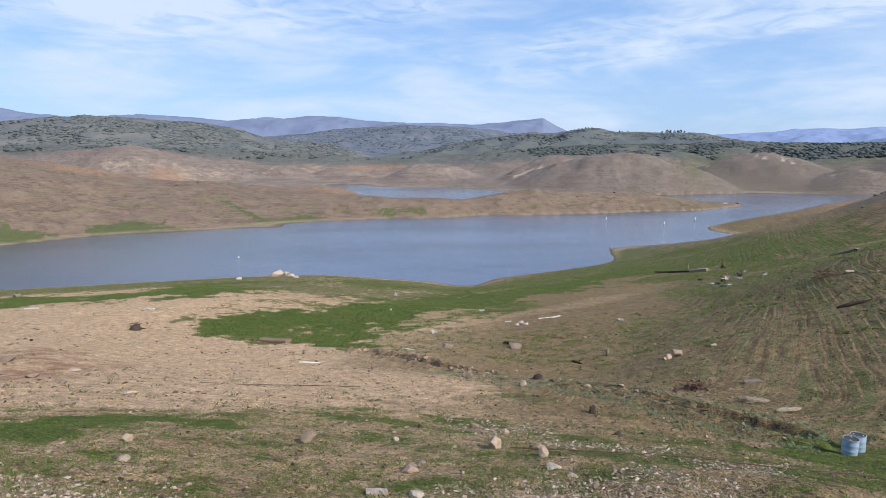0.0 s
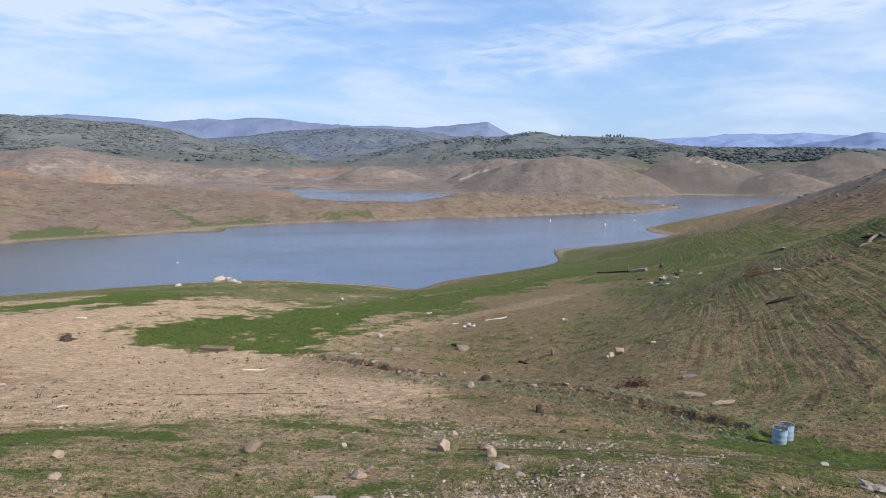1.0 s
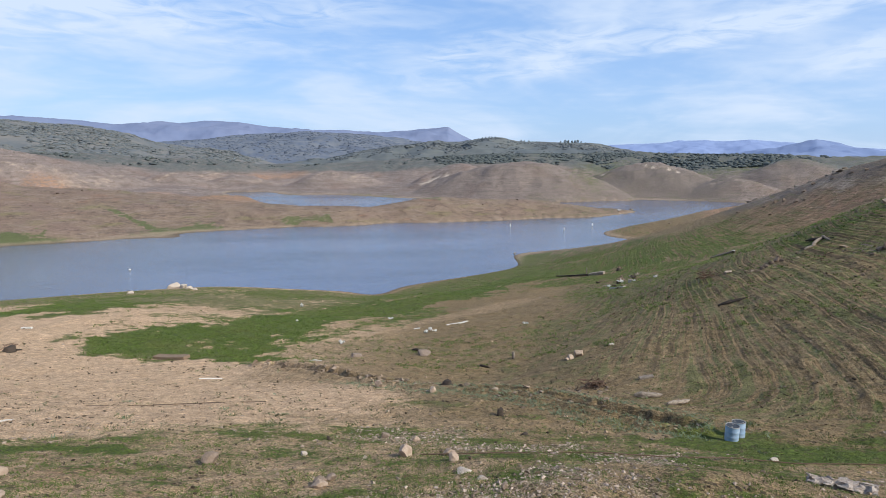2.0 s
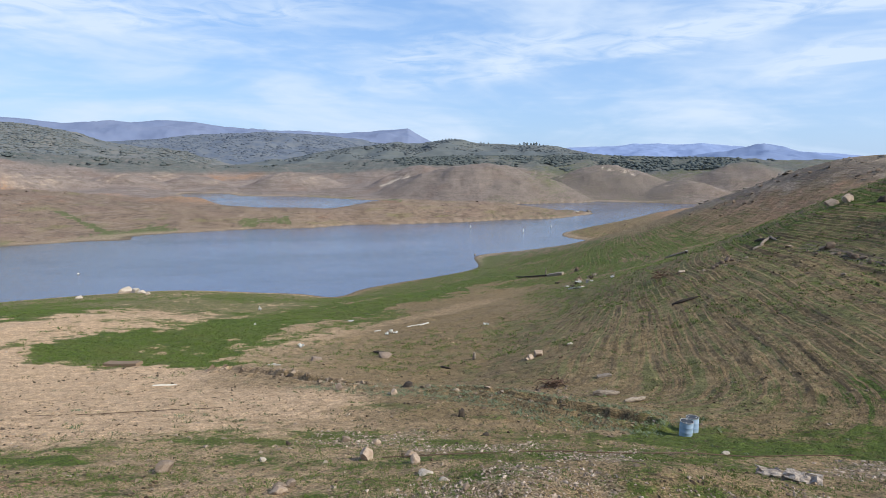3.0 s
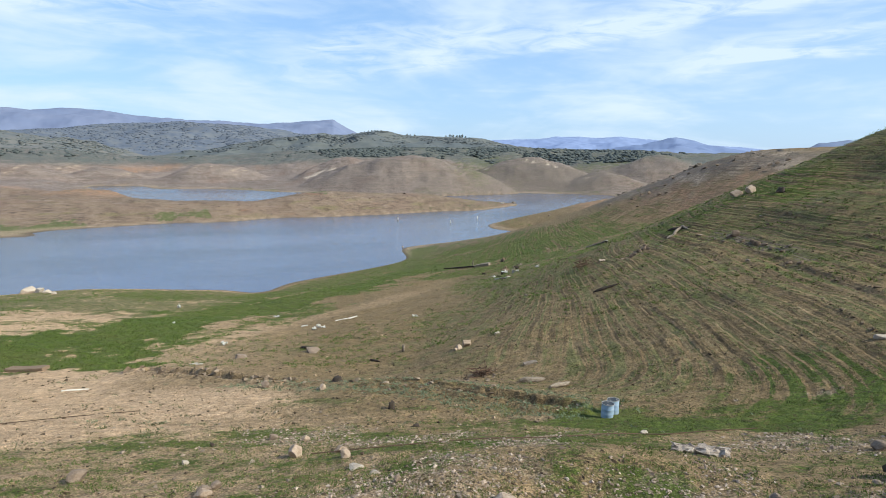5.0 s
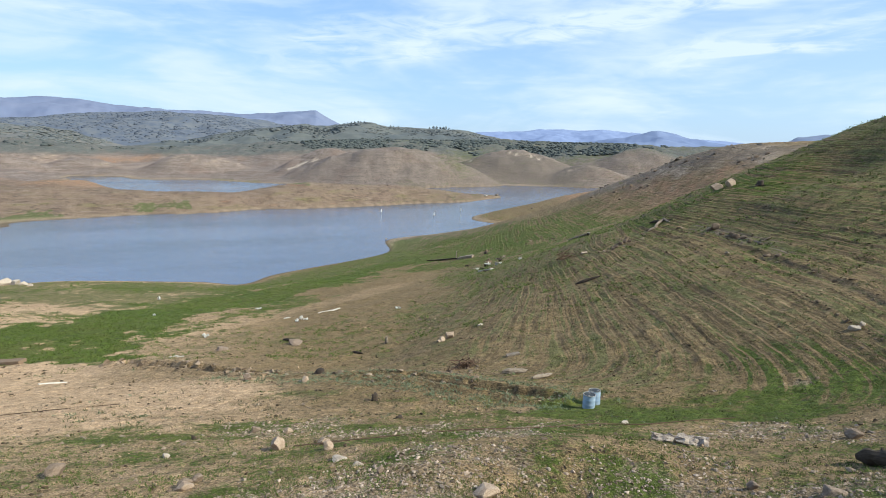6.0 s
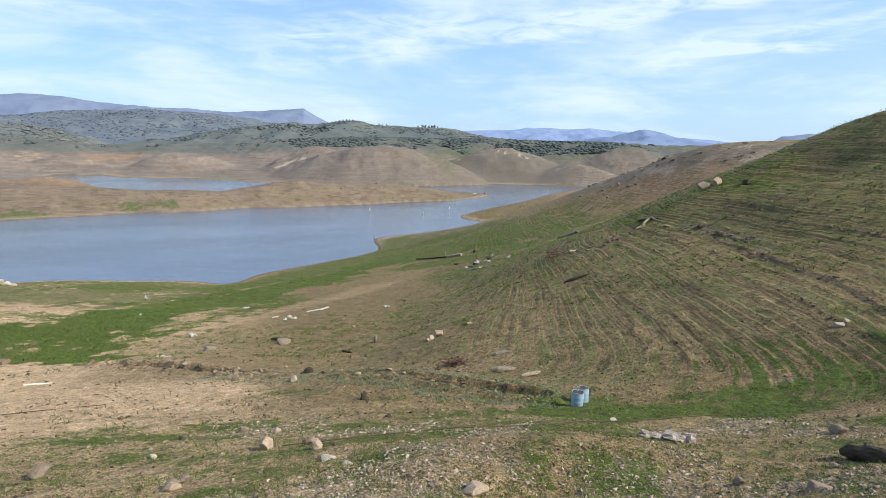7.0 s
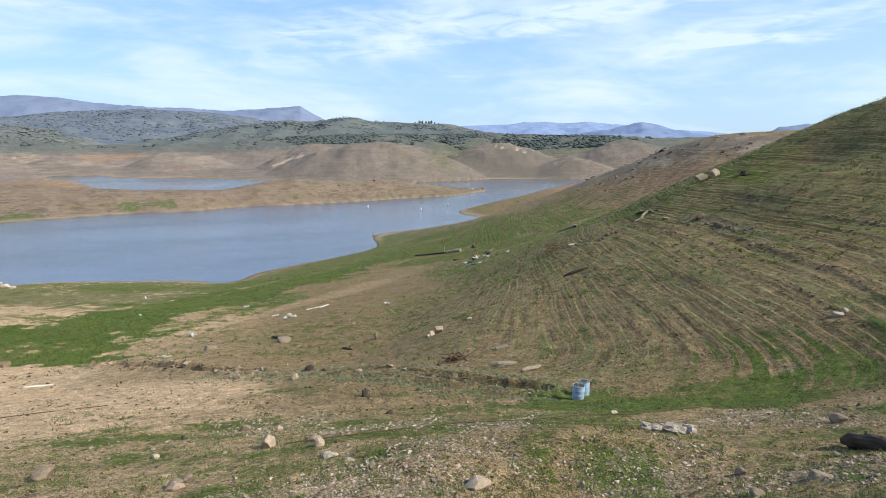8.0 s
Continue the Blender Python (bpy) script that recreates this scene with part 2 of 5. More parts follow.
# crests of the hills and ranges beyond
CRESTS = {
    "west_hill": [(-875.5, 1027.6, 64.3), (-784.4, 1098.8, 78.1), (-742.5, 1127.5, 86.2), (-681.7, 1165.3, 97.2), (-624.2, 1197.0, 97.9), (-515.4, 1247.7, 89.4), (-425.3, 1281.3, 73.6), (-372.3, 1297.7, 59.0), (-294.2, 1317.6, 47.5), (-200.7, 1335.0, 31.9), (-128.4, 1343.9, 14.8)],
    "middle_hill": [(-693.7, 1875.8, 47.2), (-551.4, 1922.5, 73.5), (-400.5, 1959.5, 86.5), (-242.5, 1985.2, 101.4), (-116.4, 1996.6, 112.5), (10.9, 2000.0, 109.0), (120.1, 1996.4, 94.6), (210.5, 1988.9, 83.7), (317.4, 1974.7, 74.5), (455.9, 1947.3, 58.2)],
    "north_hill": [(-165.0, 1289.5, 7.8), (-50.3, 1299.0, 30.4), (10.9, 1300.0, 45.1), (95.3, 1296.5, 58.5), (171.4, 1288.7, 64.2), (238.0, 1278.0, 69.8), (288.5, 1267.6, 76.4), (350.2, 1252.0, 70.4), (461.8, 1215.2, 67.3), (505.8, 1197.6, 65.5), (559.9, 1173.3, 53.3), (612.8, 1146.5, 38.8), (673.9, 1111.7, 31.5), (750.6, 1061.4, 26.9)],
    "blue_mountain_west": [(-2794.8, 3267.9, 259.9), (-2612.4, 3415.5, 264.0), (-2491.7, 3504.5, 254.4), (-2362.5, 3592.8, 228.0), (-2245.8, 3667.0, 222.2), (-1905.0, 3855.0, 238.6), (-1700.5, 3949.4, 243.6), (-1417.7, 4059.6, 220.5), (-1215.1, 4124.8, 230.8), (-709.1, 4241.1, 251.4), (-520.2, 4268.4, 230.0), (-250.1, 4292.7, 211.9), (62.6, 4299.5, 200.7), (257.8, 4292.3, 204.3), (451.2, 4276.3, 222.7), (584.9, 4260.0, 233.4), (686.8, 4244.8, 240.2), (774.4, 4229.7, 186.7), (868.3, 4211.4, 144.6), (1051.3, 4169.5, 109.8), (1366.6, 4077.1, 45.7)],
    "blue_mountain_east": [(1634.7, 4299.7, 64.5), (1866.5, 4204.3, 133.1), (1980.3, 4151.9, 138.4), (2165.7, 4058.3, 144.4), (2273.7, 3998.8, 161.6), (2414.2, 3915.6, 170.8), (2517.1, 3850.2, 159.4), (2649.0, 3760.7, 172.3), (2745.5, 3690.8, 156.9), (3044.3, 3448.5, 127.1), (3206.6, 3298.1, 109.0), (3448.6, 3044.2, 81.1), (3598.0, 2866.1, 50.3)],
    "blue_hill_east": [(1556.3, 2910.0, 13.7), (1709.9, 2822.4, 45.1), (1855.9, 2728.7, 70.1), (1993.4, 2629.9, 94.4), (2036.7, 2596.5, 111.7), (2114.8, 2533.3, 131.8), (2183.4, 2474.5, 112.5), (2243.7, 2419.9, 87.9), (2338.0, 2328.9, 69.6), (2426.0, 2237.0, 49.0)],
    "lone_hill": [(1826.3, 1707.2, 25.3), (1886.7, 1640.2, 52.6), (1930.8, 1588.0, 86.7), (1983.6, 1521.6, 100.3), (2033.4, 1454.3, 92.5), (2088.4, 1374.3, 73.9), (2153.3, 1270.2, 47.4)],
}

# lines along which grass grows, with half widths
GRASS = [
    (11, 1.0, [(-84.1, 104.3), (-85.9, 114.8), (-72.0, 110.3), (-58.2, 104.6), (-52.9, 114.8), (-52.1, 135.7), (-47.5, 141.1)]),
    (14, 0.78, [(-47.8, 138.3), (-36.4, 134.7), (-21.9, 124.9), (-9.8, 122.2), (-0.5, 125.1)]),
    (10, 0.85, [(-19.5, 153.4), (-3.1, 136.7), (10.7, 148.0), (26.5, 158.9), (51.6, 178.6), (61.4, 206.3), (77.2, 176.2)]),
    (6, 1.05, [(-26.2, 77.1), (-20.2, 73.8), (-13.2, 70.5)]),
    (10, 1.05, [(-20.6, 81.4), (-15.2, 86.1), (-7.8, 97.5), (1.7, 109.5)]),
    (9, 1.0, [(1.7, 109.5), (10.6, 115.6), (21.5, 128.6), (38.5, 147.0), (52.9, 148.7), (63.2, 143.4), (69.5, 139.9)]),
    (3, 0.9, [(-11.6, 65.1), (-8.5, 65.8)]),
    (3.6, 0.84, [(16.2, 24.1), (18.2, 22.0), (22.9, 21.3), (27.7, 20.5), (32.2, 19.1)]),
    (5, 0.62, [(29.2, 24.2), (31.6, 22.0), (34.5, 20.4)]),
    (1.2, 0.5, [(8.2, 30.0), (10.7, 29.6), (13.2, 28.1)]),
    (1.3, 0.68, [(-11.9, 16.2), (-12.1, 19.4), (-10.9, 21.2), (-7.7, 21.5)]),
    (1.6, 0.58, [(-10.7, 13.7), (-9.4, 15.0), (-7.9, 16.5), (-6.1, 16.9)]),
    (2.0, 0.56, [(-2.6, 13.8), (-0.6, 14.7), (1.7, 14.6), (3.4, 15.7)]),
    (2.5, 0.62, [(6.7, 18.2), (8.7, 16.8), (10.3, 15.4), (17.6, 22.4)]),
    (1.8, 0.45, [(3.3, 35.0), (6.7, 31.8)]),
    (7, 0.6, [(57.7, 66.5), (63.8, 62.9), (68.5, 60.0)]),
    (12, 0.5, [(46.0, 41.2), (52.8, 32.3)]),
    (13, 0.44, [(15.1, 59.2), (19.9, 52.0), (25.3, 48.6), (33.2, 61.1)]),
    (16, 0.6, [(76.5, 200.5), (85.6, 173.7), (93.2, 158.6)]),
    (11, 1.0, [(-179.1, 234.9), (-168.2, 238.2), (-155.8, 241.6)]),
    (9, 1.0, [(-143.4, 260.3), (-136.4, 268.2), (-121.5, 260.3)]),
    (2.5, 0.9, [(-118.8, 332.0), (-96.4, 309.4), (-80.9, 289.6)]),
    (9, 1.0, [(-75.0, 98.0), (-60.0, 97.0), (-52.0, 103.0), (-48.0, 112.0), (-45.0, 122.0)]),
    (9, 0.68, [(-25.0, 102.0), (-12.0, 100.0), (-4.0, 104.0)]),
    (13, 0.66, [(-34.0, 125.0), (-20.0, 118.0), (-8.0, 112.0), (0.0, 118.0)]),
    (1.1, 0.95, [(-12.9, 17.6), (-13.0, 20.0), (-11.9, 21.0), (-10.4, 21.8), (-8.3, 21.3)]),
    (1.5, 0.78, [(-11.3, 15.8), (-10.0, 14.3), (-8.6, 14.2)]),
    (15, 0.78, [(54.0, 156.0), (69.0, 157.0), (79.0, 149.0), (88.0, 140.0)]),
    (10, 0.78, [(51.0, 130.0), (62.0, 127.0), (74.0, 127.0)]),
    (5, 0.64, [(-10.0, 73.0), (-4.0, 81.0), (4.0, 91.0), (14.0, 101.0)]),
    (12, 0.44, [(4.0, 66.0), (10.0, 63.0), (17.0, 67.0)]),
    (6, 0.66, [(-96.6, 284.8), (-86.0, 293.6)]),
    (7, 0.75, [(-82.9, 302.2), (-71.2, 312.9)]),
    (7, 0.7, [(-28.8, 328.6), (-16.5, 328.3)]),
    (22, 0.48, [(209.4, 527.4), (290.4, 692.3), (314.6, 704.5)]),
    (26, 0.48, [(398.3, 621.3), (430.3, 627.7), (455.2, 632.7)]),
    (7, 0.7, [(3.2, 583.2), (34.2, 560.7), (50.5, 373.4)]),
    (5, 0.7, [(-80.5, 604.3), (-51.6, 593.0)]),
]
# bare ground: half width, line
GRAVEL = [
    (1.6, [(2.3, 13.6), (3.4, 13.3), (4.6, 11.8)]),
    (1.4, [(5.7, 14.9), (7.0, 13.9)]),
    (1.2, [(1.5, 26.3), (2.9, 25.0), (4.5, 25.9)]),
    (1.0, [(5.3, 21.0), (5.7, 21.4), (9.1, 22.8)]),
    (0.8, [(10.5, 19.0), (12.8, 20.2), (15.4, 21.1)]),
    (0.9, 0.85, [(11.5, 9.9), (12.6, 12.6)]),
    (1.4, [(18.9, 16.7), (21.8, 17.6)]),
    (0.9, [(6.3, 19.8), (8.9, 16.0)]),
    (1.3, [(-8.3, 10.5), (-7.2, 10.8)]),
    (1.1, [(9.0, 11.9), (10.3, 11.6)]),
    (0.9, [(10.9, 10.8), (11.6, 9.7)]),
    (1.2, [(13.9, 8.6), (14.5, 8.3)]),
    (1.0, [(1.0, 25.0), (5.0, 21.6)]),
    (0.8, [(29.0, 22.2), (30.2, 21.2)]),
    (1.6, [(22.1, 16.2), (21.2, 13.8)]),
]
# drier, straw-coloured grass
DRY = [
    (11, [(-45.0, 139.0), (-34.0, 131.0), (-20.0, 127.0), (-9.0, 128.0)]),
    (6, [(-27.0, 106.0), (-17.0, 110.0)]),
]
SAND = [
    (9, [(-43.3, 57.2), (-40.8, 72.7), (-31.8, 91.5), (-25.8, 95.1)]),
    (9, [(-21.8, 28.5), (-20.9, 40.3), (-11.1, 34.1), (-5.1, 35.9)]),
    (10, [(-31.7, 39.7), (-25.0, 40.6), (-24.3, 57.9)]),
    (3.0, 0.35, [(-7.1, 78.8), (1.2, 80.7), (10.3, 92.5), (19.7, 95.4), (32.0, 106.4)]),
]
RUST = [
    (3.5, [(-27.7, 36.3), (-27.7, 41.8)]),
    (1.0, [(-14.6, 21.0), (-13.6, 22.9)]),
    (0.8, [(-6.8, 11.7), (-4.5, 12.4)]),
    (0.7, [(-8.4, 17.1), (-7.2, 17.5)]),
    (0.6, [(-4.6, 12.7), (-3.2, 12.7)]),
    (0.6, [(-9.4, 11.9), (-8.2, 11.9)]),
    (3.0, [(-33.1, 47.2), (-30.0, 43.0)]),
    (18, [(-213.4, 365.4), (-237.2, 530.6)]),
    (14, [(-100.4, 757.0), (-67.7, 781.9)]),
    (20, [(-159.7, 516.9), (-66.4, 389.6)]),
    (11, [(193.2, 292.7), (115.8, 134.1), (118.5, 117.1)]),
]
GREY = [
    (45, 1.0, [(256.4, 548.5), (288.6, 553.7), (313.5, 525.3)]),
    (50, 0.45, [(102.1, 537.0), (145.0, 523.1), (188.8, 503.1)]),
    (40, 0.5, [(427.9, 561.6), (493.4, 565.9)]),
    (10, 1.0, [(126.9, 172.1), (127.7, 156.2), (130.6, 140.3), (135.7, 119.6)]),
    (0.9, 1.0, [(54.5, 57.1), (53.3, 51.3), (52.1, 46.1), (50.4, 40.9)]),
]
RUBBLE = [
    (1.1, [(54.3, 61.3), (53.6, 54.6), (52.5, 47.8), (50.4, 40.9)]),
    (1.3, [(46.0, 61.9), (49.3, 62.3)]),
    (0.8, [(58.2, 54.1), (57.4, 47.5)]),
    (0.8, [(29.6, 21.1), (28.7, 22.0)]),
    (1.7, [(10.6, 34.8), (12.6, 35.4), (15.7, 38.6), (17.6, 39.5), (17.2, 36.4)]),
]
WHITE = [
    (2.4, [(71.8, 607.5), (85.2, 612.1), (97.1, 606.1)]),
    (0.9, [(296.0, 584.2), (300.5, 571.9)]),
    (0.8, [(312.5, 568.0), (319.1, 554.2), (325.8, 547.7)]),
    (0.8, [(251.1, 592.9), (257.4, 585.4)]),
]
PALE = [
    (15, 0.9, [(141.0, 184.0), (137.0, 152.0), (128.0, 126.0), (119.0, 113.0)]),
    (3.5, [(73.9, 611.5), (95.8, 608.4)]),
    (3.5, [(290.6, 579.5), (337.2, 558.8)]),
    (4, [(-102.4, 676.9), (-69.5, 724.7)]),
    (9, [(-294.4, 529.1), (-249.6, 560.8)]),
    (9, [(-231.5, 552.8), (-151.7, 735.3)]),
    (9, [(-39.3, 667.3), (9.7, 661.6)]),
    (4, [(333.9, 520.1), (363.3, 502.6)]),
    (2, [(251.8, 599.8), (256.5, 590.6)]),
]
# places of the things: x, y on the map and sizes in metres
BARRELS = [(17.6, 24.6), (18.55, 25.45)]
TAN_ROCKS = [(19.6, 50.7, 0.6, 0.42), (20.4, 50.8, 0.8, 0.7), (19.2, 50.5, 0.35, 0.3), (5.3, 38.2, 0.48, 0.48), (64.4, 64.4, 1.6, 1.02), (64.7, 62.4, 1.28, 1.14), (1.8, 19.8, 0.47, 0.47), (3.2, 18.1, 0.36, 0.29), (3.3, 19.6, 0.43, 0.27), (2.6, 23.9, 0.33, 0.28), (5.8, 11.9, 0.62, 0.29), (-0.9, 15.5, 0.43, 0.25), (-9.1, 16.4, 0.33, 0.24), (-7.9, 14.0, 0.34, 0.14), (-24.6, 38.7, 0.83, 0.3), (44.3, 65.0, 0.84, 0.35)]
GREY_ROCKS = [(1.9, 42.4, 0.57, 0.57), (-4.5, 19.1, 0.61, 0.38), (20.7, 13.4, 0.6, 0.32), (12.3, 10.2, 0.28, 0.2), (12.9, 8.6, 0.54, 0.23), (11.3, 8.9, 0.33, 0.18), (15.5, 10.0, 0.24, 0.15), (3.8, 14.0, 0.2, 0.2), (1.4, 25.1, 0.39, 0.29), (0.5, 64.1, 1.2, 0.48), (7.9, 64.3, 1.49, 0.5), (-0.6, 16.2, 0.28, 0.19), (-0.9, 15.8, 0.39, 0.24), (-29.8, 39.9, 1.01, 0.35), (-24.9, 35.2, 0.75, 0.27), (-21.3, 32.4, 0.51, 0.22), (-22.8, 37.0, 0.58, 0.25)]
PALE_ROCKS = [(-48.1, 172.5, 3.53, 1.77), (-44.9, 170.2, 2.04, 1.31), (-42.3, 166.6, 2.0, 1.0), (-40.1, 163.5, 1.27, 0.7), (-54.5, 158.7, 1.6, 0.93), (36.3, 24.4, 0.64, 0.34), (36.9, 24.3, 0.36, 0.24), (17.0, 21.0, 0.34, 0.15), (3.2, 16.3, 0.43, 0.12), (3.5, 15.2, 0.31, 0.12), (-1.7, 20.6, 0.19, 0.15), (0.4, 19.5, 0.15, 0.13), (5.0, 38.4, 0.19, 0.15), (-1.7, 20.7, 0.23, 0.16), (-0.6, 13.0, 0.37, 0.18), (23.6, 51.1, 0.53, 0.21), (-9.8, 14.1, 0.14, 0.1)]
LEDGE_ROCKS = [(46.3, 61.3, 0.6, 0.4), (47.5, 62.0, 0.68, 0.47), (48.1, 61.9, 0.68, 0.54), (49.2, 63.1, 0.55, 0.41), (45.7, 61.0, 0.46, 0.33), (48.5, 61.6, 0.54, 0.34), (53.7, 54.2, 0.74, 0.49), (54.1, 53.7, 0.86, 0.74), (53.0, 51.6, 0.59, 0.36), (53.2, 50.3, 0.81, 0.47), (52.9, 49.5, 0.8, 0.57), (51.9, 46.7, 0.55, 0.38), (52.8, 45.3, 0.48, 0.32), (51.3, 44.9, 0.53, 0.26), (52.9, 48.5, 0.68, 0.34), (52.4, 53.6, 0.55, 0.3), (48.6, 40.5, 0.58, 0.29), (48.8, 41.9, 0.7, 0.3)]
RIDGE_ROCKS = [(117.9, 154.5, 1.03, 0.82), (117.6, 150.6, 1.0, 0.91), (116.1, 144.4, 1.17, 0.78), (116.8, 142.2, 0.86, 0.67), (115.4, 155.5, 1.24, 0.62), (110.6, 146.3, 0.97, 0.49), (113.2, 163.7, 1.29, 0.54), (126.8, 151.6, 1.23, 0.61), (126.6, 144.8, 1.18, 0.59), (128.3, 140.7, 1.35, 0.58), (128.9, 136.6, 1.13, 0.47), (127.7, 121.1, 1.19, 0.51), (129.7, 119.9, 1.02, 0.51), (130.8, 118.7, 1.18, 0.68), (133.3, 117.7, 1.35, 0.84), (121.8, 148.9, 1.4, 0.5)]
DARK_STUMPS = [(7.9, 30.3, 0.43, 0.43), (64.6, 57.6, 1.07, 0.67), (6.9, 42.1, 0.83, 0.37), (-1.0, 24.3, 0.23, 0.18), (7.9, 25.8, 0.42, 0.16), (62.8, 133.9, 1.1, 0.69), (-35.9, 68.5, 1.32, 0.59)]
LOGS = [(18.4, 35.8, 20.2, 35.7, 0.42), (18.8, 32.5, 21.0, 33.7, 0.282), (36.5, 54.9, 38.9, 53.7, 0.296), (53.8, 64.5, 54.6, 61.5, 0.355), (52.6, 62.1, 54.7, 62.9, 0.343), (16.4, 10.5, 16.5, 9.1, 0.446), (51.7, 62.1, 53.2, 62.4, 0.274), (54.9, 63.5, 54.3, 61.4, 0.281), (12.7, 57.3, 13.4, 56.3, 0.227), (7.1, 67.5, 8.5, 65.3, 0.323)]
PLANKS = [(-20.8, 66.9, -17.2, 65.2, 0.461), (51.9, 145.6, 56.2, 135.7, 0.38), (56.2, 135.7, 59.0, 133.4, 0.8), (20.8, 40.0, 21.8, 39.8, 0.213), (-1.8, 13.0, -1.3, 13.1, 0.118), (42.9, 94.0, 43.4, 90.0, 0.289)]
WHITE_PLANKS = [(-12.7, 51.4, -11.0, 52.2, 0.123), (13.6, 84.0, 15.5, 84.8, 0.151), (15.4, 84.0, 16.8, 84.6, 0.202), (-4.3, 61.2, -3.5, 61.2, 0.144), (-3.6, 60.6, -3.0, 60.6, 0.119), (8.8, 83.8, 9.7, 83.7, 0.17), (-15.9, 29.0, -16.2, 30.6, 0.109), (-59.9, 84.7, -58.2, 85.0, 0.251), (-42.4, 84.2, -41.0, 83.8, 0.299)]
PIPE = [(76.2, 118.1, 58.0, 84.7, 0.376)]
SLAB = [(15.3, 15.8, 1.97, 0.38)]
POSTS = [(16.2, 57.6, 0.29, 0.75), (56.3, 137.3, 0.28, 1.94)]
SCRAPS = [(-1.2, 74.2, 0.62, 0.48), (10.2, 80.7, 0.62, 0.39), (10.8, 81.0, 0.54, 0.7), (11.4, 80.9, 0.62, 0.31), (23.1, 76.6, 0.61, 0.38), (-9.7, 121.8, 0.55, 0.99), (-8.5, 96.2, 0.35, 0.35), (6.3, 96.0, 0.81, 0.36), (49.9, 104.8, 0.6, 0.9), (48.0, 88.8, 0.6, 0.4), (47.4, 104.6, 0.5, 0.4), (49.4, 99.0, 0.5, 0.4)]
DEBRIS = [(50.8, 117.3, 0.9, 0.6), (47.8, 106.9, 0.9, 0.5), (54.4, 114.5, 1.0, 0.9), (54.4, 109.3, 0.9, 0.8), (60.1, 119.2, 1.0, 0.8), (44.4, 92.2, 0.7, 0.3), (42.1, 89.6, 0.9, 0.3), (50.1, 92.8, 0.6, 0.4), (52.6, 111.0, 1.3, 0.5), (46.0, 99.5, 0.7, 0.4), (57.2, 116.0, 0.8, 0.7), (64.0, 136.0, 0.8, 0.9)]
BOXES = [(49.4, 105.1, 0.71, 0.57), (47.8, 97.3, 0.86, 0.59), (56.4, 82.0, 0.52, 0.46)]
BRUSH = [(42.6, 66.5, 2.41, 1.56), (-36.2, 69.2, 1.46, 0.8), (17.5, 40.2, 1.97, 0.79)]
BUOYS = [(-68.8, 201.7), (84.2, 312.0), (107.2, 293.3), (129.8, 311.8)]
SHORE_BITS = [(-140.5, 205.9, 1.16, 0.97), (195.0, 400.4, 2.98, 1.86), (180.5, 389.1, 2.17, 1.09), (-86.3, 120.1, 1.15, 1.15), (61.4, 220.5, 0.62, 1.04)]
CABLES = [
    [(2.3, 19.6), (4.6, 19.0), (8.2, 18.7), (10.4, 17.9), (14.9, 20.4), (20.4, 20.3), (22.6, 20.1)],
    [(-15.2, 36.1), (-12.0, 36.2), (-8.9, 37.4), (-5.3, 36.4)],
]

wn, wl = world.node_tree.nodes, world.node_tree.links


def wnode(kind, **values):
    n = wn.new(kind)
    for k, v in values.items():
        n.inputs[k].default_value = v
    return n


def wmath(op, a, b=None, c=None, clamp=False):
    n = wn.new("ShaderNodeMath")
    n.operation, n.use_clamp = op, clamp
    for k, v in enumerate((a, b, c)):
        if v is None:
            continue
        if isinstance(v, (int, float)):
            n.inputs[k].default_value = v
        else:
            wl.new(v, n.inputs[k])
    return n.outputs[0]


def wramp(v, lo, hi):
    n = wn.new("ShaderNodeMapRange")
    n.interpolation_type = "SMOOTHSTEP"
    n.inputs["From Min"].default_value, n.inputs["From Max"].default_value = lo, hi
    wl.new(v, n.inputs["Value"])
    return n.outputs[0]


sky = wn.new("ShaderNodeTexSky")
sky.sky_type, sky.sun_disc = "NISHITA", False
sky.sun_elevation, sky.sun_rotation = radians(SUN_EL), radians(SUN_AZ)
sky.air_density, sky.dust_density, sky.ozone_density = 1.0, 0.6, 2.0
# thin cirrus, drawn out along the wind, on a sheet high above
where = wn.new("ShaderNodeTexCoord")
split = wn.new("ShaderNodeSeparateXYZ")
wl.new(where.outputs["Generated"], split.inputs[0])
up = wmath("MAXIMUM", split.outputs[2], 0.0)
sheet = wn.new("ShaderNodeCombineXYZ")
wl.new(wmath("ARCTAN2", split.outputs[0], split.outputs[1]), sheet.inputs[0])
wl.new(wmath("MULTIPLY", wmath("ARCSINE", split.outputs[2]), 1.6), sheet.inputs[1])


def cirrus(turn, stretch, scale, detail, distortion, shift):
    m = wn.new("ShaderNodeMapping")
    m.inputs["Rotation"].default_value[2] = radians(turn)
    m.inputs["Scale"].default_value = (scale, scale * stretch, 1)
    m.inputs["Location"].default_value = shift
    wl.new(sheet.outputs[0], m.inputs[0])
    n = wnode("ShaderNodeTexNoise", Scale=1.0, Detail=detail, Roughness=0.55, Distortion=distortion)
    wl.new(m.outputs[0], n.inputs["Vector"])
    return n.outputs[0]


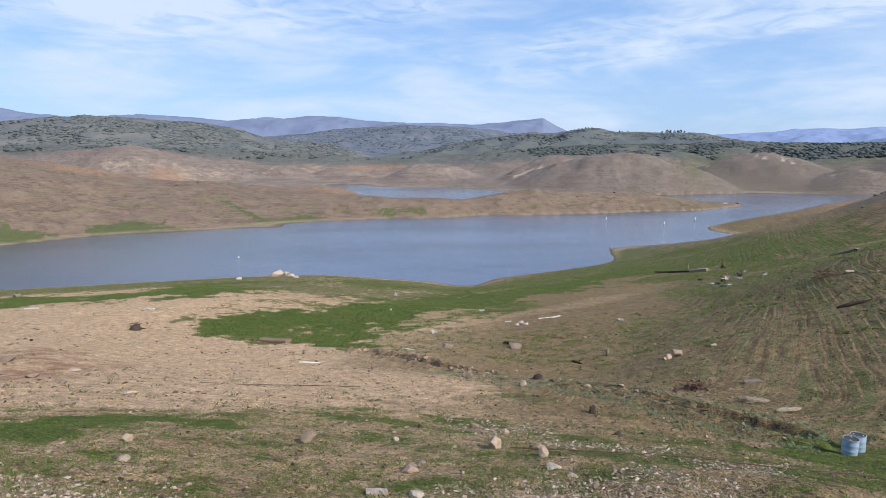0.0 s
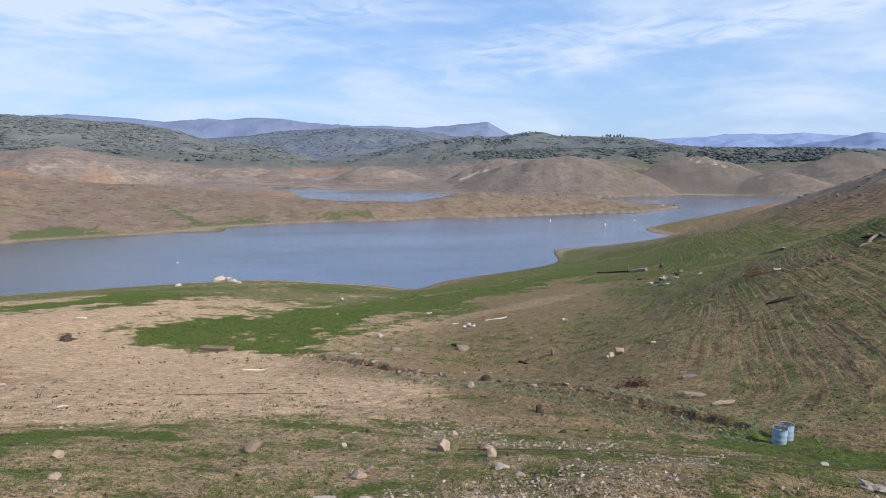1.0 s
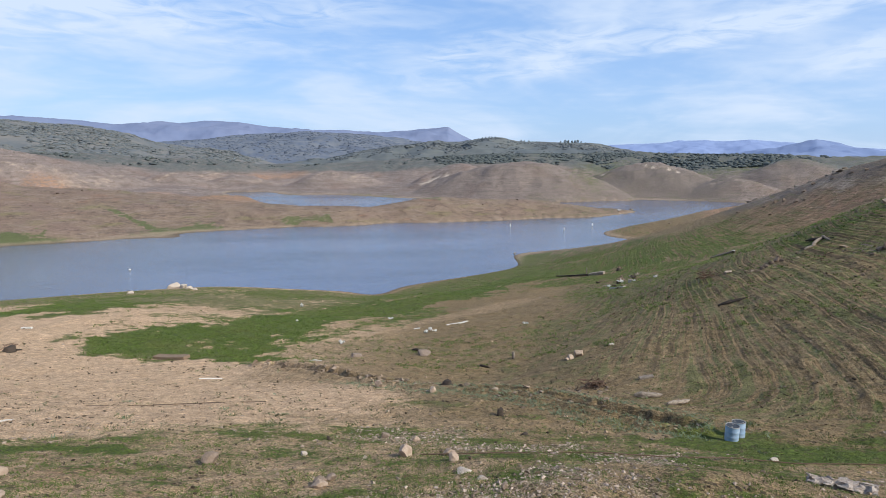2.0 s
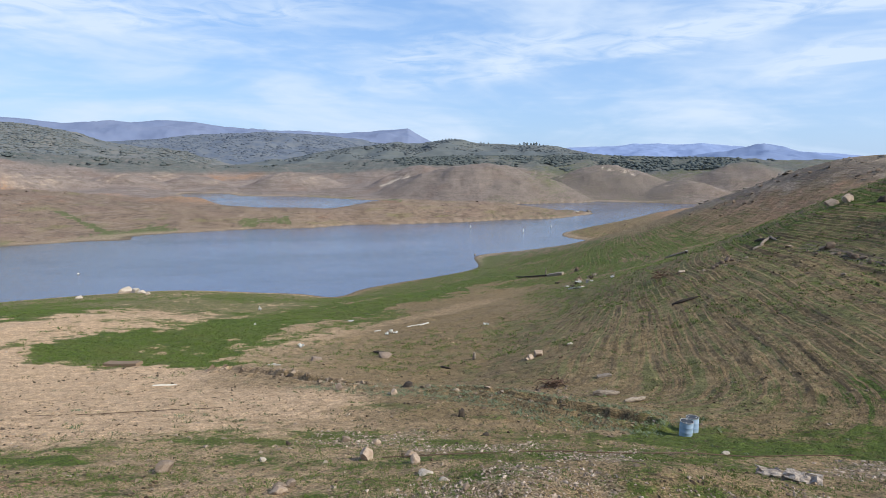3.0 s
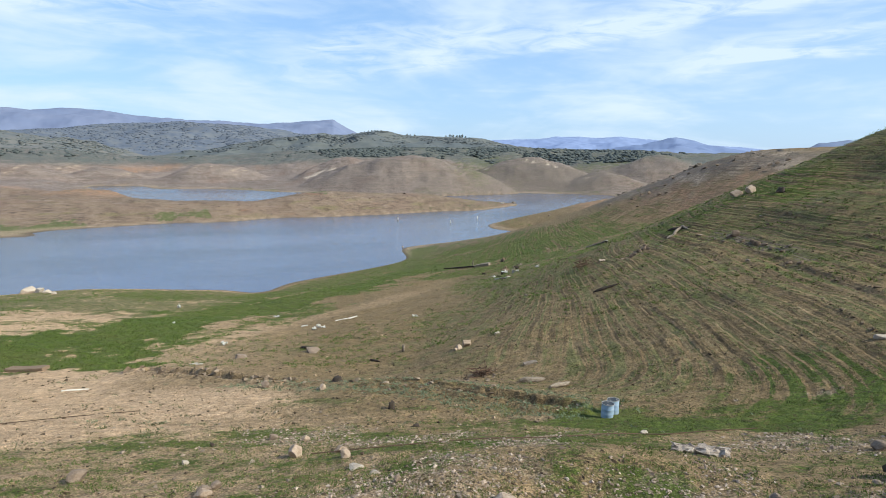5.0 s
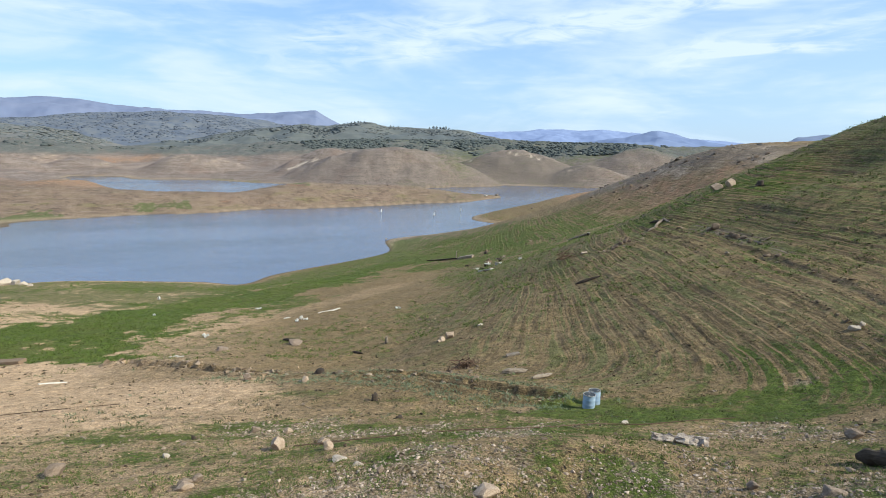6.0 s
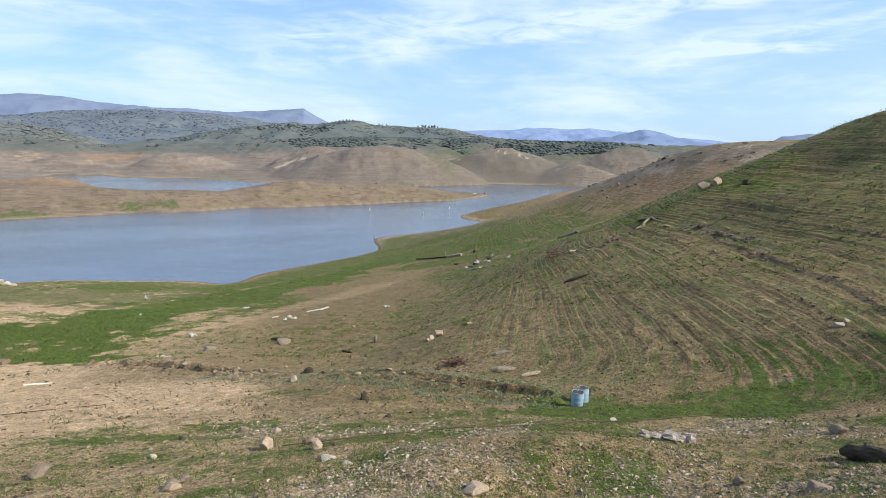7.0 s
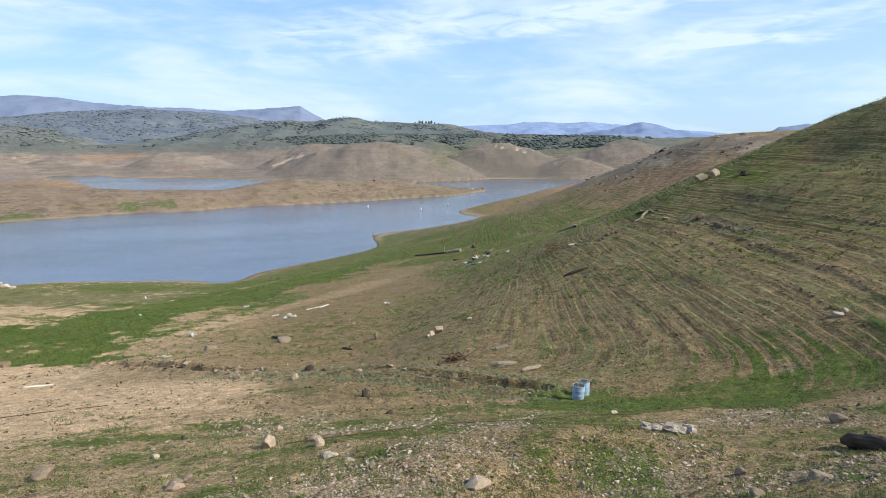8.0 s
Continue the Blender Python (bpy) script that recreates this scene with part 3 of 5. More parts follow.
broad = cirrus(16, 2.0, 3.0, 4, 0.6, (3.1, 1.7, 0))
streak = cirrus(20, 4.0, 3.0, 5, 0.9, (0.4, 2.2, 0))
wisp = cirrus(10, 2.6, 11.0, 7, 1.4, (7.4, 0.3, 0))
body = wmath("ADD", wmath("MULTIPLY", broad, 1.15), wmath("ADD", wmath("MULTIPLY", streak, 0.55), wmath("MULTIPLY", wisp, 0.22)))
veil = wmath("MULTIPLY", wramp(body, 0.78, 1.24), 0.85)
flow = wn.new("ShaderNodeSeparateXYZ")
wl.new(sheet.outputs[0], flow.inputs[0])


def plume(start, rise, offset, width, begin, end):
    """A long drawn-out streak of cirrus, frayed by the finer noise."""
    line = wmath("ADD", wmath("MULTIPLY", wmath("SUBTRACT", flow.outputs[0], start), rise), offset)
    off = wmath("ABSOLUTE", wmath("ADD", wmath("SUBTRACT", flow.outputs[1], line), wmath("MULTIPLY", wmath("SUBTRACT", streak, 0.5), 0.20)))
    along_it = wmath("MULTIPLY", wramp(flow.outputs[0], begin, begin + 0.18), wramp(flow.outputs[0], end, end - 0.2))
    return wmath("MULTIPLY", wmath("MULTIPLY", wramp(off, width, 0.0), along_it), wramp(wisp, 0.25, 0.6))


plumes = wmath("ADD", plume(0.175, 0.19, 0.235, 0.06, 0.0, 1.3), wmath("ADD", plume(0.7, 0.16, 0.215, 0.035, 0.62, 1.2), plume(-0.5, 0.12, 0.30, 0.10, -0.8, 0.15)))
low_sky = wramp(up, 0.70, 0.24)  # the sky deepens and the cirrus thins towards the zenith
veil = wmath("ADD", wmath("MULTIPLY", veil, 0.85), wmath("MULTIPLY", plumes, 0.5))
veil = wmath("MULTIPLY", veil, wmath("MULTIPLY_ADD", low_sky, 0.6, 0.4))
mist = wramp(up, 0.30, -0.05)
# the veil brightens towards the sun
toward = wn.new("ShaderNodeVectorMath")
toward.operation = "DOT_PRODUCT"
wl.new(where.outputs["Generated"], toward.inputs[0])
toward.inputs[1].default_value = (math.sin(radians(SUN_AZ)) * math.cos(radians(SUN_EL)), math.cos(radians(SUN_AZ)) * math.cos(radians(SUN_EL)), math.sin(radians(SUN_EL)))
veil = wmath("ADD", veil, wmath("MULTIPLY", wramp(toward.outputs["Value"], -0.3, 0.7), 0.20))
cover = wmath("MINIMUM", wmath("ADD", wmath("ADD", veil, 0.05), wmath("MULTIPLY", mist, 0.20)), 0.95)
mix = wn.new("ShaderNodeMix")
mix.data_type = "RGBA"
wl.new(cover, mix.inputs[0])
tint = wn.new("ShaderNodeMix")
tint.data_type, tint.blend_type = "RGBA", "MULTIPLY"
tint.inputs[0].default_value = 1.0
tint.inputs[7].default_value = (*SKY_TINT, 1)
wl.new(sky.outputs[0], tint.inputs[6])
pale = wn.new("ShaderNodeMix")
pale.data_type = "RGBA"
wl.new(wmath("MULTIPLY_ADD", low_sky, 0.45, 0.10), pale.inputs[0])
pale.inputs[7].default_value = (*PALE_BLUE, 1)
wl.new(tint.outputs[2], pale.inputs[6])
wl.new(pale.outputs[2], mix.inputs[6])
mix.inputs[7].default_value = (*CLOUD, 1)
wl.new(mix.outputs[2], wn["Background"].inputs["Color"])
wn["Background"].inputs["Strength"].default_value = SKY_STRENGTH


# ---------------------------------------------------------------- materials
class Nodes:
    """A material's node tree with short ways to add to it."""

    def __init__(self, name, rough=0.9):
        self.mat = bpy.data.materials.new(name)
        self.mat.use_nodes = True
        self.n, self.l = self.mat.node_tree.nodes, self.mat.node_tree.links
        self.shader = self.n["Principled BSDF"]
        self.shader.inputs["Roughness"].default_value = rough
        self.shader.inputs["Specular IOR Level"].default_value = 0.2
        self.place = self.n.new("ShaderNodeNewGeometry").outputs["Position"]

    def put(self, v, socket):
        if isinstance(v, (int, float)):
            socket.default_value = v
        elif isinstance(v, tuple):
            socket.default_value = (*v, 1) if len(socket.default_value) == 4 else v
        else:
            self.l.new(v, socket)

    def noise(self, scale, detail=4, rough=0.55, stretch=None, vector=None, distortion=0.0, color=False):
        n = self.n.new("ShaderNodeTexNoise")
        n.inputs["Scale"].default_value, n.inputs["Detail"].default_value = scale, detail
        n.inputs["Roughness"].default_value, n.inputs["Distortion"].default_value = rough, distortion
        v = vector or self.place
        if stretch:
            m = self.n.new("ShaderNodeMapping")
            m.inputs["Scale"].default_value = stretch
            self.l.new(v, m.inputs[0])
            v = m.outputs[0]
        self.l.new(v, n.inputs["Vector"])
        return n.outputs[1 if color else 0]

    def math(self, op, a, b=0.0, c=0.0):
        n = self.n.new("ShaderNodeMath")
        n.operation = op
        for k, v in enumerate((a, b, c)):
            self.put(v, n.inputs[k])
        return n.outputs[0]

    def ramp(self, v, lo, hi, to_lo=0.0, to_hi=1.0):
        n = self.n.new("ShaderNodeMapRange")
        n.interpolation_type = "SMOOTHSTEP"
        for k, x in zip(("Value", "From Min", "From Max", "To Min", "To Max"), (v, lo, hi, to_lo, to_hi)):
            self.put(x, n.inputs[k])
        return n.outputs[0]

    def mix(self, f, a, b, blend="MIX"):
        n = self.n.new("ShaderNodeMix")
        n.data_type, n.blend_type = "RGBA", blend
        for k, v in ((0, f), (6, a), (7, b)):
            self.put(v, n.inputs[k])
        return n.outputs[2]

    def attr(self, name):
        n = self.n.new("ShaderNodeAttribute")
        n.attribute_name = name
        return n.outputs["Fac"]

    def random(self):
        return self.n.new("ShaderNodeObjectInfo").outputs["Random"]

    def island(self):
        return self.n.new("ShaderNodeNewGeometry").outputs["Random Per Island"]

    def color(self, v):
        self.put(self.mix(1.0, v, (TONE, TONE, TONE), "MULTIPLY"), self.shader.inputs["Base Color"])
        return self

    def bump(self, v, strength, distance):
        n = self.n.new("ShaderNodeBump")
        n.inputs["Strength"].default_value, n.inputs["Distance"].default_value = strength, distance
        self.l.new(v, n.inputs["Height"])
        self.l.new(n.outputs[0], self.shader.inputs["Normal"])
        return self


def earth_material():
    e = Nodes("earth", 0.95)
    large, middle, small = e.noise(0.045, 5), e.noise(0.45, 6, 0.6), e.noise(4.5, 8, 0.7)
    fine = e.noise(16.0, 4, 0.65)
    strata = e.noise(1.0, 6, 0.65, stretch=(0.12, 0.12, 3.2))
    parts = e.n.new("ShaderNodeSeparateXYZ")
    e.l.new(e.place, parts.inputs[0])
    steps = e.n.new("ShaderNodeCombineXYZ")
    e.put(e.math("MULTIPLY", parts.outputs[0], 0.07), steps.inputs[0])
    e.put(e.math("MULTIPLY", parts.outputs[1], 0.07), steps.inputs[1])
    e.put(e.math("MULTIPLY", e.attr("level"), 2.0), steps.inputs[2])
    ledge = e.noise(1.0, 5, 0.6, vector=steps.outputs[0])
    soil = e.mix(e.ramp(middle, 0.3, 0.7), (0.58, 0.40, 0.255), (0.49, 0.335, 0.21))
    soil = e.mix(e.ramp(small, 0.40, 0.70), soil, (0.67, 0.49, 0.335))
    soil = e.mix(e.ramp(small, 0.44, 0.32, 0.0, 0.55), soil, (0.20, 0.14, 0.09))
    brown = e.mix(e.ramp(small, 0.3, 0.7), (0.20, 0.142, 0.076), (0.30, 0.215, 0.12))
    ledges = e.math('MULTIPLY', e.attr('hill'), e.ramp(e.noise(0.16, 3), 0.35, 0.6, 0.7, 1.0))
    brown = e.mix(e.math('MULTIPLY', ledges, e.ramp(ledge, 0.50, 0.60)), brown, (0.44, 0.315, 0.195))
    # dark lines along the steps put furrow shade into the brown
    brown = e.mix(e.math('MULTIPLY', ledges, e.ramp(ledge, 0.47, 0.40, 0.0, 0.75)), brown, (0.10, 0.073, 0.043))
    # bare crumbling risers between the grassy treads, their shade painted in as darker brown
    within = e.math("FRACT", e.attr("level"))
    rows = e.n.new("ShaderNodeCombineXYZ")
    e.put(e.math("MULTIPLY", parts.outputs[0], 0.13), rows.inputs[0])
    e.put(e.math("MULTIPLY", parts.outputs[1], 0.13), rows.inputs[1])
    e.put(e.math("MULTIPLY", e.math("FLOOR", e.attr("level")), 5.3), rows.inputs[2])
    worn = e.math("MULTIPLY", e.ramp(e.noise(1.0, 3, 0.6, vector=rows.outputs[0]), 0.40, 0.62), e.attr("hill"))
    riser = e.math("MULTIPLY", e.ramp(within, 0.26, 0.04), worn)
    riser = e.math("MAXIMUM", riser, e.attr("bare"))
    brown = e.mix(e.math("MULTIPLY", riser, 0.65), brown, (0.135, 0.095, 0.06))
    mottle = e.noise(0.11, 7, 0.66)
    layers = e.noise(1.0, 7, 0.7, stretch=(0.020, 0.020, 1.1))
    bank = e.mix(e.ramp(mottle, 0.40, 0.62), (0.268, 0.198, 0.148), (0.19, 0.138, 0.106))
    bank = e.mix(e.ramp(strata, 0.50, 0.62, 0.0, 0.6), bank, (0.321, 0.255, 0.221))
    drift = e.noise(1.0, 6, 0.65, stretch=(0.05, 0.05, 0.5))
    bank = e.mix(e.ramp(drift, 0.54, 0.68, 0.0, 0.75), bank, (0.215, 0.19, 0.095))
    bank = e.mix(e.ramp(drift, 0.42, 0.30, 0.0, 0.7), bank, (0.30, 0.165, 0.11))
    shelf = e.math("MULTIPLY", e.ramp(e.noise(0.035, 3, 0.5), 0.5, 0.62), e.ramp(e.noise(1.0, 5, 0.7, stretch=(0.28, 0.28, 2.6)), 0.54, 0.62))
    bank = e.mix(shelf, bank, (0.115, 0.085, 0.07))
    # far slopes carry haze in their colour, as a greyer, bluer pink
    slope = e.mix(e.ramp(mottle, 0.38, 0.64), (0.285, 0.232, 0.212), (0.215, 0.176, 0.160))
    slope = e.mix(e.ramp(layers, 0.52, 0.66, 0.0, 0.6), slope, (0.38, 0.305, 0.262))
    slope = e.mix(e.ramp(layers, 0.47, 0.34, 0.0, 0.7), slope, (0.155, 0.125, 0.108))
    far = e.mix(e.attr("beyond"), bank, slope)
    far = e.mix(e.ramp(large, 0.48, 0.66, 0.0, 0.5), far, (0.235, 0.165, 0.14))
    far = e.mix(e.ramp(e.noise(0.30, 6, 0.72), 0.535, 0.64, 0.0, 0.75), far, (0.12, 0.085, 0.062))
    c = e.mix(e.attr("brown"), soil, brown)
    c = e.mix(e.attr("far"), c, far)
    rust = e.math("MULTIPLY", e.attr("rust"), e.ramp(middle, 0.38, 0.6))
    c = e.mix(rust, c, (0.38, 0.23, 0.15))
    c = e.mix(e.math("MULTIPLY", e.attr("grey"), e.ramp(strata, 0.3, 0.6, 0.55, 0.9)), c, (0.178, 0.15, 0.135))
    c = e.mix(e.math("MULTIPLY", e.attr("pale"), e.ramp(e.noise(0.12, 6, 0.7), 0.46, 0.66)), c, (0.44, 0.35, 0.275))
    c = e.mix(e.math("MULTIPLY", e.attr("white"), e.ramp(e.noise(0.5, 5, 0.7), 0.30, 0.5)), c, (0.58, 0.49, 0.41))
    # scrub along the high-water line, its green blued by painted haze
    c = e.mix(e.math("MULTIPLY", e.attr("scrub"), e.ramp(mottle, 0.3, 0.6, 0.55, 0.95)), c, (0.125, 0.14, 0.138))
    patch = e.math("ADD", e.math("MULTIPLY", middle, 0.75), e.math("ADD", e.math("MULTIPLY", small, 0.65), e.math("MULTIPLY", large, 0.45)))
    patch = e.math("ADD", patch, e.math("MULTIPLY", e.attr("hill"), e.math("MULTIPLY", e.math("SUBTRACT", ledge, 0.5), 3.2)))
    gravel = e.ramp(e.math("ADD", e.math("MULTIPLY", e.attr("gravel"), 0.55), e.math("SUBTRACT", patch, 0.92)), 0.35, 0.75)
    grit = e.mix(e.ramp(fine, 0.3, 0.7), (0.17, 0.135, 0.105), (0.40, 0.33, 0.27))
    c = e.mix(gravel, c, grit)
    # grass grows in tufts and patches
    grown = e.ramp(e.math("SUBTRACT", e.math("ADD", e.attr("grass"), e.math("MULTIPLY", e.math("SUBTRACT", patch, 0.92), 1.9)), e.math("MULTIPLY", riser, 0.6)), 0.44, 0.72)
    blade = e.mix(e.ramp(small, 0.3, 0.75), (0.070, 0.106, 0.020), (0.115, 0.148, 0.032))
    blade = e.mix(e.ramp(large, 0.45, 0.6, 0.0, 0.4), blade, (0.15, 0.155, 0.045))
    # dry grass turns straw; far grass gets haze painted in by both mixes
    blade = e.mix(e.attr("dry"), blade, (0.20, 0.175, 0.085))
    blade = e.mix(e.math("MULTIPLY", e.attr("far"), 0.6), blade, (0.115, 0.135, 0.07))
    c = e.mix(grown, c, blade)
    # dark specks on the near slopes: the shade of clumps, painted into the colour
    shade_speck = e.math("MULTIPLY", e.ramp(e.noise(3.2, 4, 0.6), 0.55, 0.64), e.ramp(e.attr("far"), 0.0, 0.5, 0.85, 0.0))
    c = e.mix(e.math("MULTIPLY", shade_speck, e.ramp(e.attr("brown"), 0.1, 0.6, 0.35, 1.0)), c, (0.07, 0.056, 0.032))
    c = e.mix(e.attr("beach"), c, (0.36, 0.28, 0.20))
    # wet shore; along the gully, damp mud and the crack's shade painted dark
    c = e.mix(e.attr("wet"), c, (0.10, 0.076, 0.056))
    c = e.mix(1.0, c, e.mix(e.ramp(fine, 0.38, 0.62), (0.55, 0.55, 0.53), (1.34, 1.34, 1.34)), "MULTIPLY")
    c = e.mix(1.0, c, e.mix(e.ramp(e.noise(1.6, 6, 0.75), 0.38, 0.62), (0.72, 0.72, 0.70), (1.17, 1.16, 1.14)), "MULTIPLY")
    e.color(c)
    lumps = e.math("MULTIPLY", e.noise(1.9, 4, 0.65), 2.2)
    cut = e.math("MULTIPLY", e.math("SUBTRACT", e.ramp(within, 0.0, 0.22), within), e.math("MULTIPLY", worn, 2.2))
    e.bump(e.math("ADD", e.math("ADD", lumps, cut), e.math("ADD", small, e.math("MULTIPLY", fine, 0.5))), 0.95, 0.10)
    return e.mat


def water_material():
    w = Nodes("lake water", 0.07)
    w.shader.inputs["Specular IOR Level"].default_value = 0.5
    w.shader.inputs["IOR"].default_value = 1.33
    gust = w.noise(0.010, 4, 0.55, stretch=(0.55, 1.7, 1))
    # browner water towards the western bank
    px = w.n.new("ShaderNodeSeparateXYZ")
    w.l.new(w.place, px.inputs[0])
    west_brown = w.ramp(w.math("ADD", px.outputs[0], w.math("MULTIPLY", gust, 120.0)), 30.0, -75.0, 0.0, 0.8)
    w.color(w.mix(west_brown, w.mix(w.ramp(gust, 0.4, 0.65), (0.122, 0.155, 0.245), (0.090, 0.108, 0.158)), (0.088, 0.083, 0.080)))
    w.put(w.ramp(gust, 0.35, 0.65, 0.07, 0.16), w.shader.inputs["Roughness"])
    ripple = w.math("ADD", w.noise(1.1, 5, 0.6, stretch=(0.7, 1.3, 1)), w.math("MULTIPLY", w.noise(0.25, 3), 1.5))
    w.bump(ripple, 1.0, 0.10)
    return w.mat


def wooded_material(name, a, b, scale):
    m = Nodes(name, 0.95)
    c = m.mix(m.ramp(m.noise(scale, 6, 0.65), 0.35, 0.65), a, b)
    return m.color(c).mat


# ---------------------------------------------------------------- ground
def grid_mesh(name, x, y, z):
    """A mesh over a grid of points."""
    n, m = x.shape
    me = bpy.data.meshes.new(name)
    i = np.arange(n * m).reshape(n, m)
    quads = np.stack([i[:-1, :-1], i[1:, :-1], i[1:, 1:], i[:-1, 1:]], -1).reshape(-1, 4)
    me.vertices.add(n * m)
    me.vertices.foreach_set("co", np.stack([x, y, z], -1).astype(np.float32).ravel())
    me.loops.add(quads.size)
    me.loops.foreach_set("vertex_index", quads.ravel().astype(np.int32))
    me.polygons.add(len(quads))
    me.polygons.foreach_set("loop_start", np.arange(0, quads.size, 4, dtype=np.int32))
    me.polygons.foreach_set("use_smooth", np.ones(len(quads), bool))
    me.update(calc_edges=True)
    return me


def strip_mask(x, y, areas, seed, rough=0.5):
    """How far points lie within areas given as lines with half widths; ragged at the edges."""
    best = np.zeros(np.shape(x))
    for area in areas:
        w, strength, pts = area if len(area) == 3 else (area[0], 1.0, area[1])
        p = np.array(pts)
        box = (x > p[:, 0].min() - 2.5 * w) & (x < p[:, 0].max() + 2.5 * w) & (y > p[:, 1].min() - 2.5 * w) & (y < p[:, 1].max() + 2.5 * w)
        if box.any():
            bx, by = x[box], y[box]
            d = line_distance(bx, by, pts) / w + rough * fbm(bx / w * 0.9, by / w * 0.9, seed, 4) + 0.7 * rough * fbm(bx / 2.5, by / 2.5, seed + 9, 3)
            best[box] = np.maximum(best[box], strength * smooth(1.6, 0.45, d))
    return best


def grass_cover(x, y, z):
    r = np.hypot(x, y)
    g = strip_mask(x, y, GRASS, 61, 1.0)
    shore = smooth(0.08, 0.4, z) * smooth(8.0, 3.0, z) * smooth(60, 90, r) * smooth(230, 205, r)
    g = np.maximum(g, 0.78 * shore)
    foreground = smooth(33, 27, r + 2 * fbm(x / 5, y / 5, 63, 3)) * (0.535 - 0.01 * smooth(3, 9, x))
    hillside = HILL(x, y) * smooth(140, 110, r) * (0.41 + 0.14 * smooth(24.5, 33, z) + 0.20 * smooth(62, 85, r) + 0.16 * smooth(19, 10, z))
    g = np.maximum(g, np.maximum(foreground, hillside))
    g = np.maximum(g, 0.30 * smooth(200, 260, r) * smooth(0.4, 1.0, z) * smooth(4, 1.5, z))
    g = np.maximum(g, 0.22 * smooth(30, 37, z + 4 * fbm(x / 60, y / 60, 66, 3)) * smooth(500, 700, r))
    return g


def cover_attributes(me, x, y, z):
    r = np.hypot(x, y)
    sand = strip_mask(x, y, SAND, 71)
    near_hill = smooth(-22, 4, (x - 3) * 0.8 - (y - 45) * 0.15) * smooth(24, 32, r)
    brown = np.clip(np.maximum(near_hill, 0.10 + 0.70 * smooth(-3, 9, x) + 0.25 * fbm(x / 20, y / 20, 73, 3)) - 0.9 * sand, 0, 1)
    brown = np.maximum(brown, 0.50 * smooth(29, 25, r + 2.5 * fbm(x / 4, y / 4, 74, 3)))
    values = {
        "grass": grass_cover(x, y, z),
        "brown": brown,
        "far": smooth(190, 240, r) * (1 - smooth(-10, 10, x - 95 - 0.75 * np.maximum(y - 240, 0)) * smooth(380, 310, r)),
        "beyond": smooth(440, 520, r),
        "rust": strip_mask(x, y, RUST, 75),
        "pale": strip_mask(x, y, PALE, 77),
        "gravel": strip_mask(x, y, GRAVEL, 79, 0.8),
        # dryness, plus two distance terms that paint haze over far grass
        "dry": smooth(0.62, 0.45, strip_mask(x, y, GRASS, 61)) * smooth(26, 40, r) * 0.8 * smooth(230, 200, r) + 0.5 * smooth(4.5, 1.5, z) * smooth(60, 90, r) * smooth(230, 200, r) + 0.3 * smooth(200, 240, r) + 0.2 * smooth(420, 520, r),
        "hill": HILL(x, y) * smooth(30, 42, r) * (0.68 + 0.32 * smooth(105, 60, r)),
        "white": strip_mask(x, y, WHITE, 85, 0.6),
        "scrub": smooth(735, 775, r + 25 * fbm(x / 60, y / 60, 87, 3)) * smooth(14, 20, z),
        "level": terrace(x, y, lie(x, y)),
        "grey": strip_mask(x, y, GREY, 81),
        "beach": smooth(0.9, 0.45, z + 0.2 * fbm(x / 6, y / 6, 83, 3) + 0.62 * smooth(230, 200, r)) * (0.18 + 0.57 * smooth(200, 230, r)),
        # wet waterline, plus gully mud with the crack's shade painted in
        "wet": np.maximum(smooth(0.22, 0.05, z) * 0.7, 0.95 * smooth(0.62, 0.34, line_distance(x, y, LINES["gully"]) + 0.3 * fbm(x / 1.3, y / 1.3, 51, 3))),
    }
    wide, wide_step, cut = ledges(x, y, lie(x, y))
    values["dry"] = np.maximum(values["dry"], 0.85 * strip_mask(x, y, DRY, 65, 0.8))
    # bare ledge risers, which the earth colour darkens with their shade
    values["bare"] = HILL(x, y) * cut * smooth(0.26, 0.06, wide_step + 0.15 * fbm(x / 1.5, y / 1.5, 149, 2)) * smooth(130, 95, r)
    for name, v in values.items():
        me.attributes.new(name, "FLOAT", "POINT").data.foreach_set("value", np.ascontiguousarray(v, np.float32).ravel())


bearings = np.radians(np.concatenate([np.arange(-48, 0, 0.20), np.arange(0, 66, 0.135), np.linspace(66, 312, 63)]))
rings = np.concatenate([[0.0, 2.0, 4.0], np.geomspace(6, 24, 115)[:-1], np.geomspace(24, 100, 410)[:-1], np.geomspace(100, 1000, 250), [1300, 1800, 2600, 3600, 4900]])
gx, gy = rings[:, None] * np.sin(bearings)[None], rings[:, None] * np.cos(bearings)[None]
gz = height(gx, gy)
ground = new("ground", grid_mesh("ground", gx, gy, gz))
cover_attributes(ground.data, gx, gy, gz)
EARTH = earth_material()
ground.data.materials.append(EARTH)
tagged(ground, "dry tan drawdown soil with patches of green grass", "ground", kind="structure")

# ---------------------------------------------------------------- water
wx, wy = np.meshgrid(np.linspace(-1200, 1200, 9), np.linspace(60, 1200, 9))
water = new("water", grid_mesh("water", wx.T, wy.T, wx * 0))
water.data.materials.append(water_material())
tagged(water, "calm blue-grey water of a low reservoir", "water", kind="structure")


# ---------------------------------------------------------------- hills beyond
def range_height(points, bearing):
    p = np.array(points)
    b, d = np.arctan2(p[:, 0], p[:, 1]), np.hypot(p[:, 0], p[:, 1])
    order = np.argsort(b)
    return np.interp(bearing, b[order], p[order, 2]), d.mean()


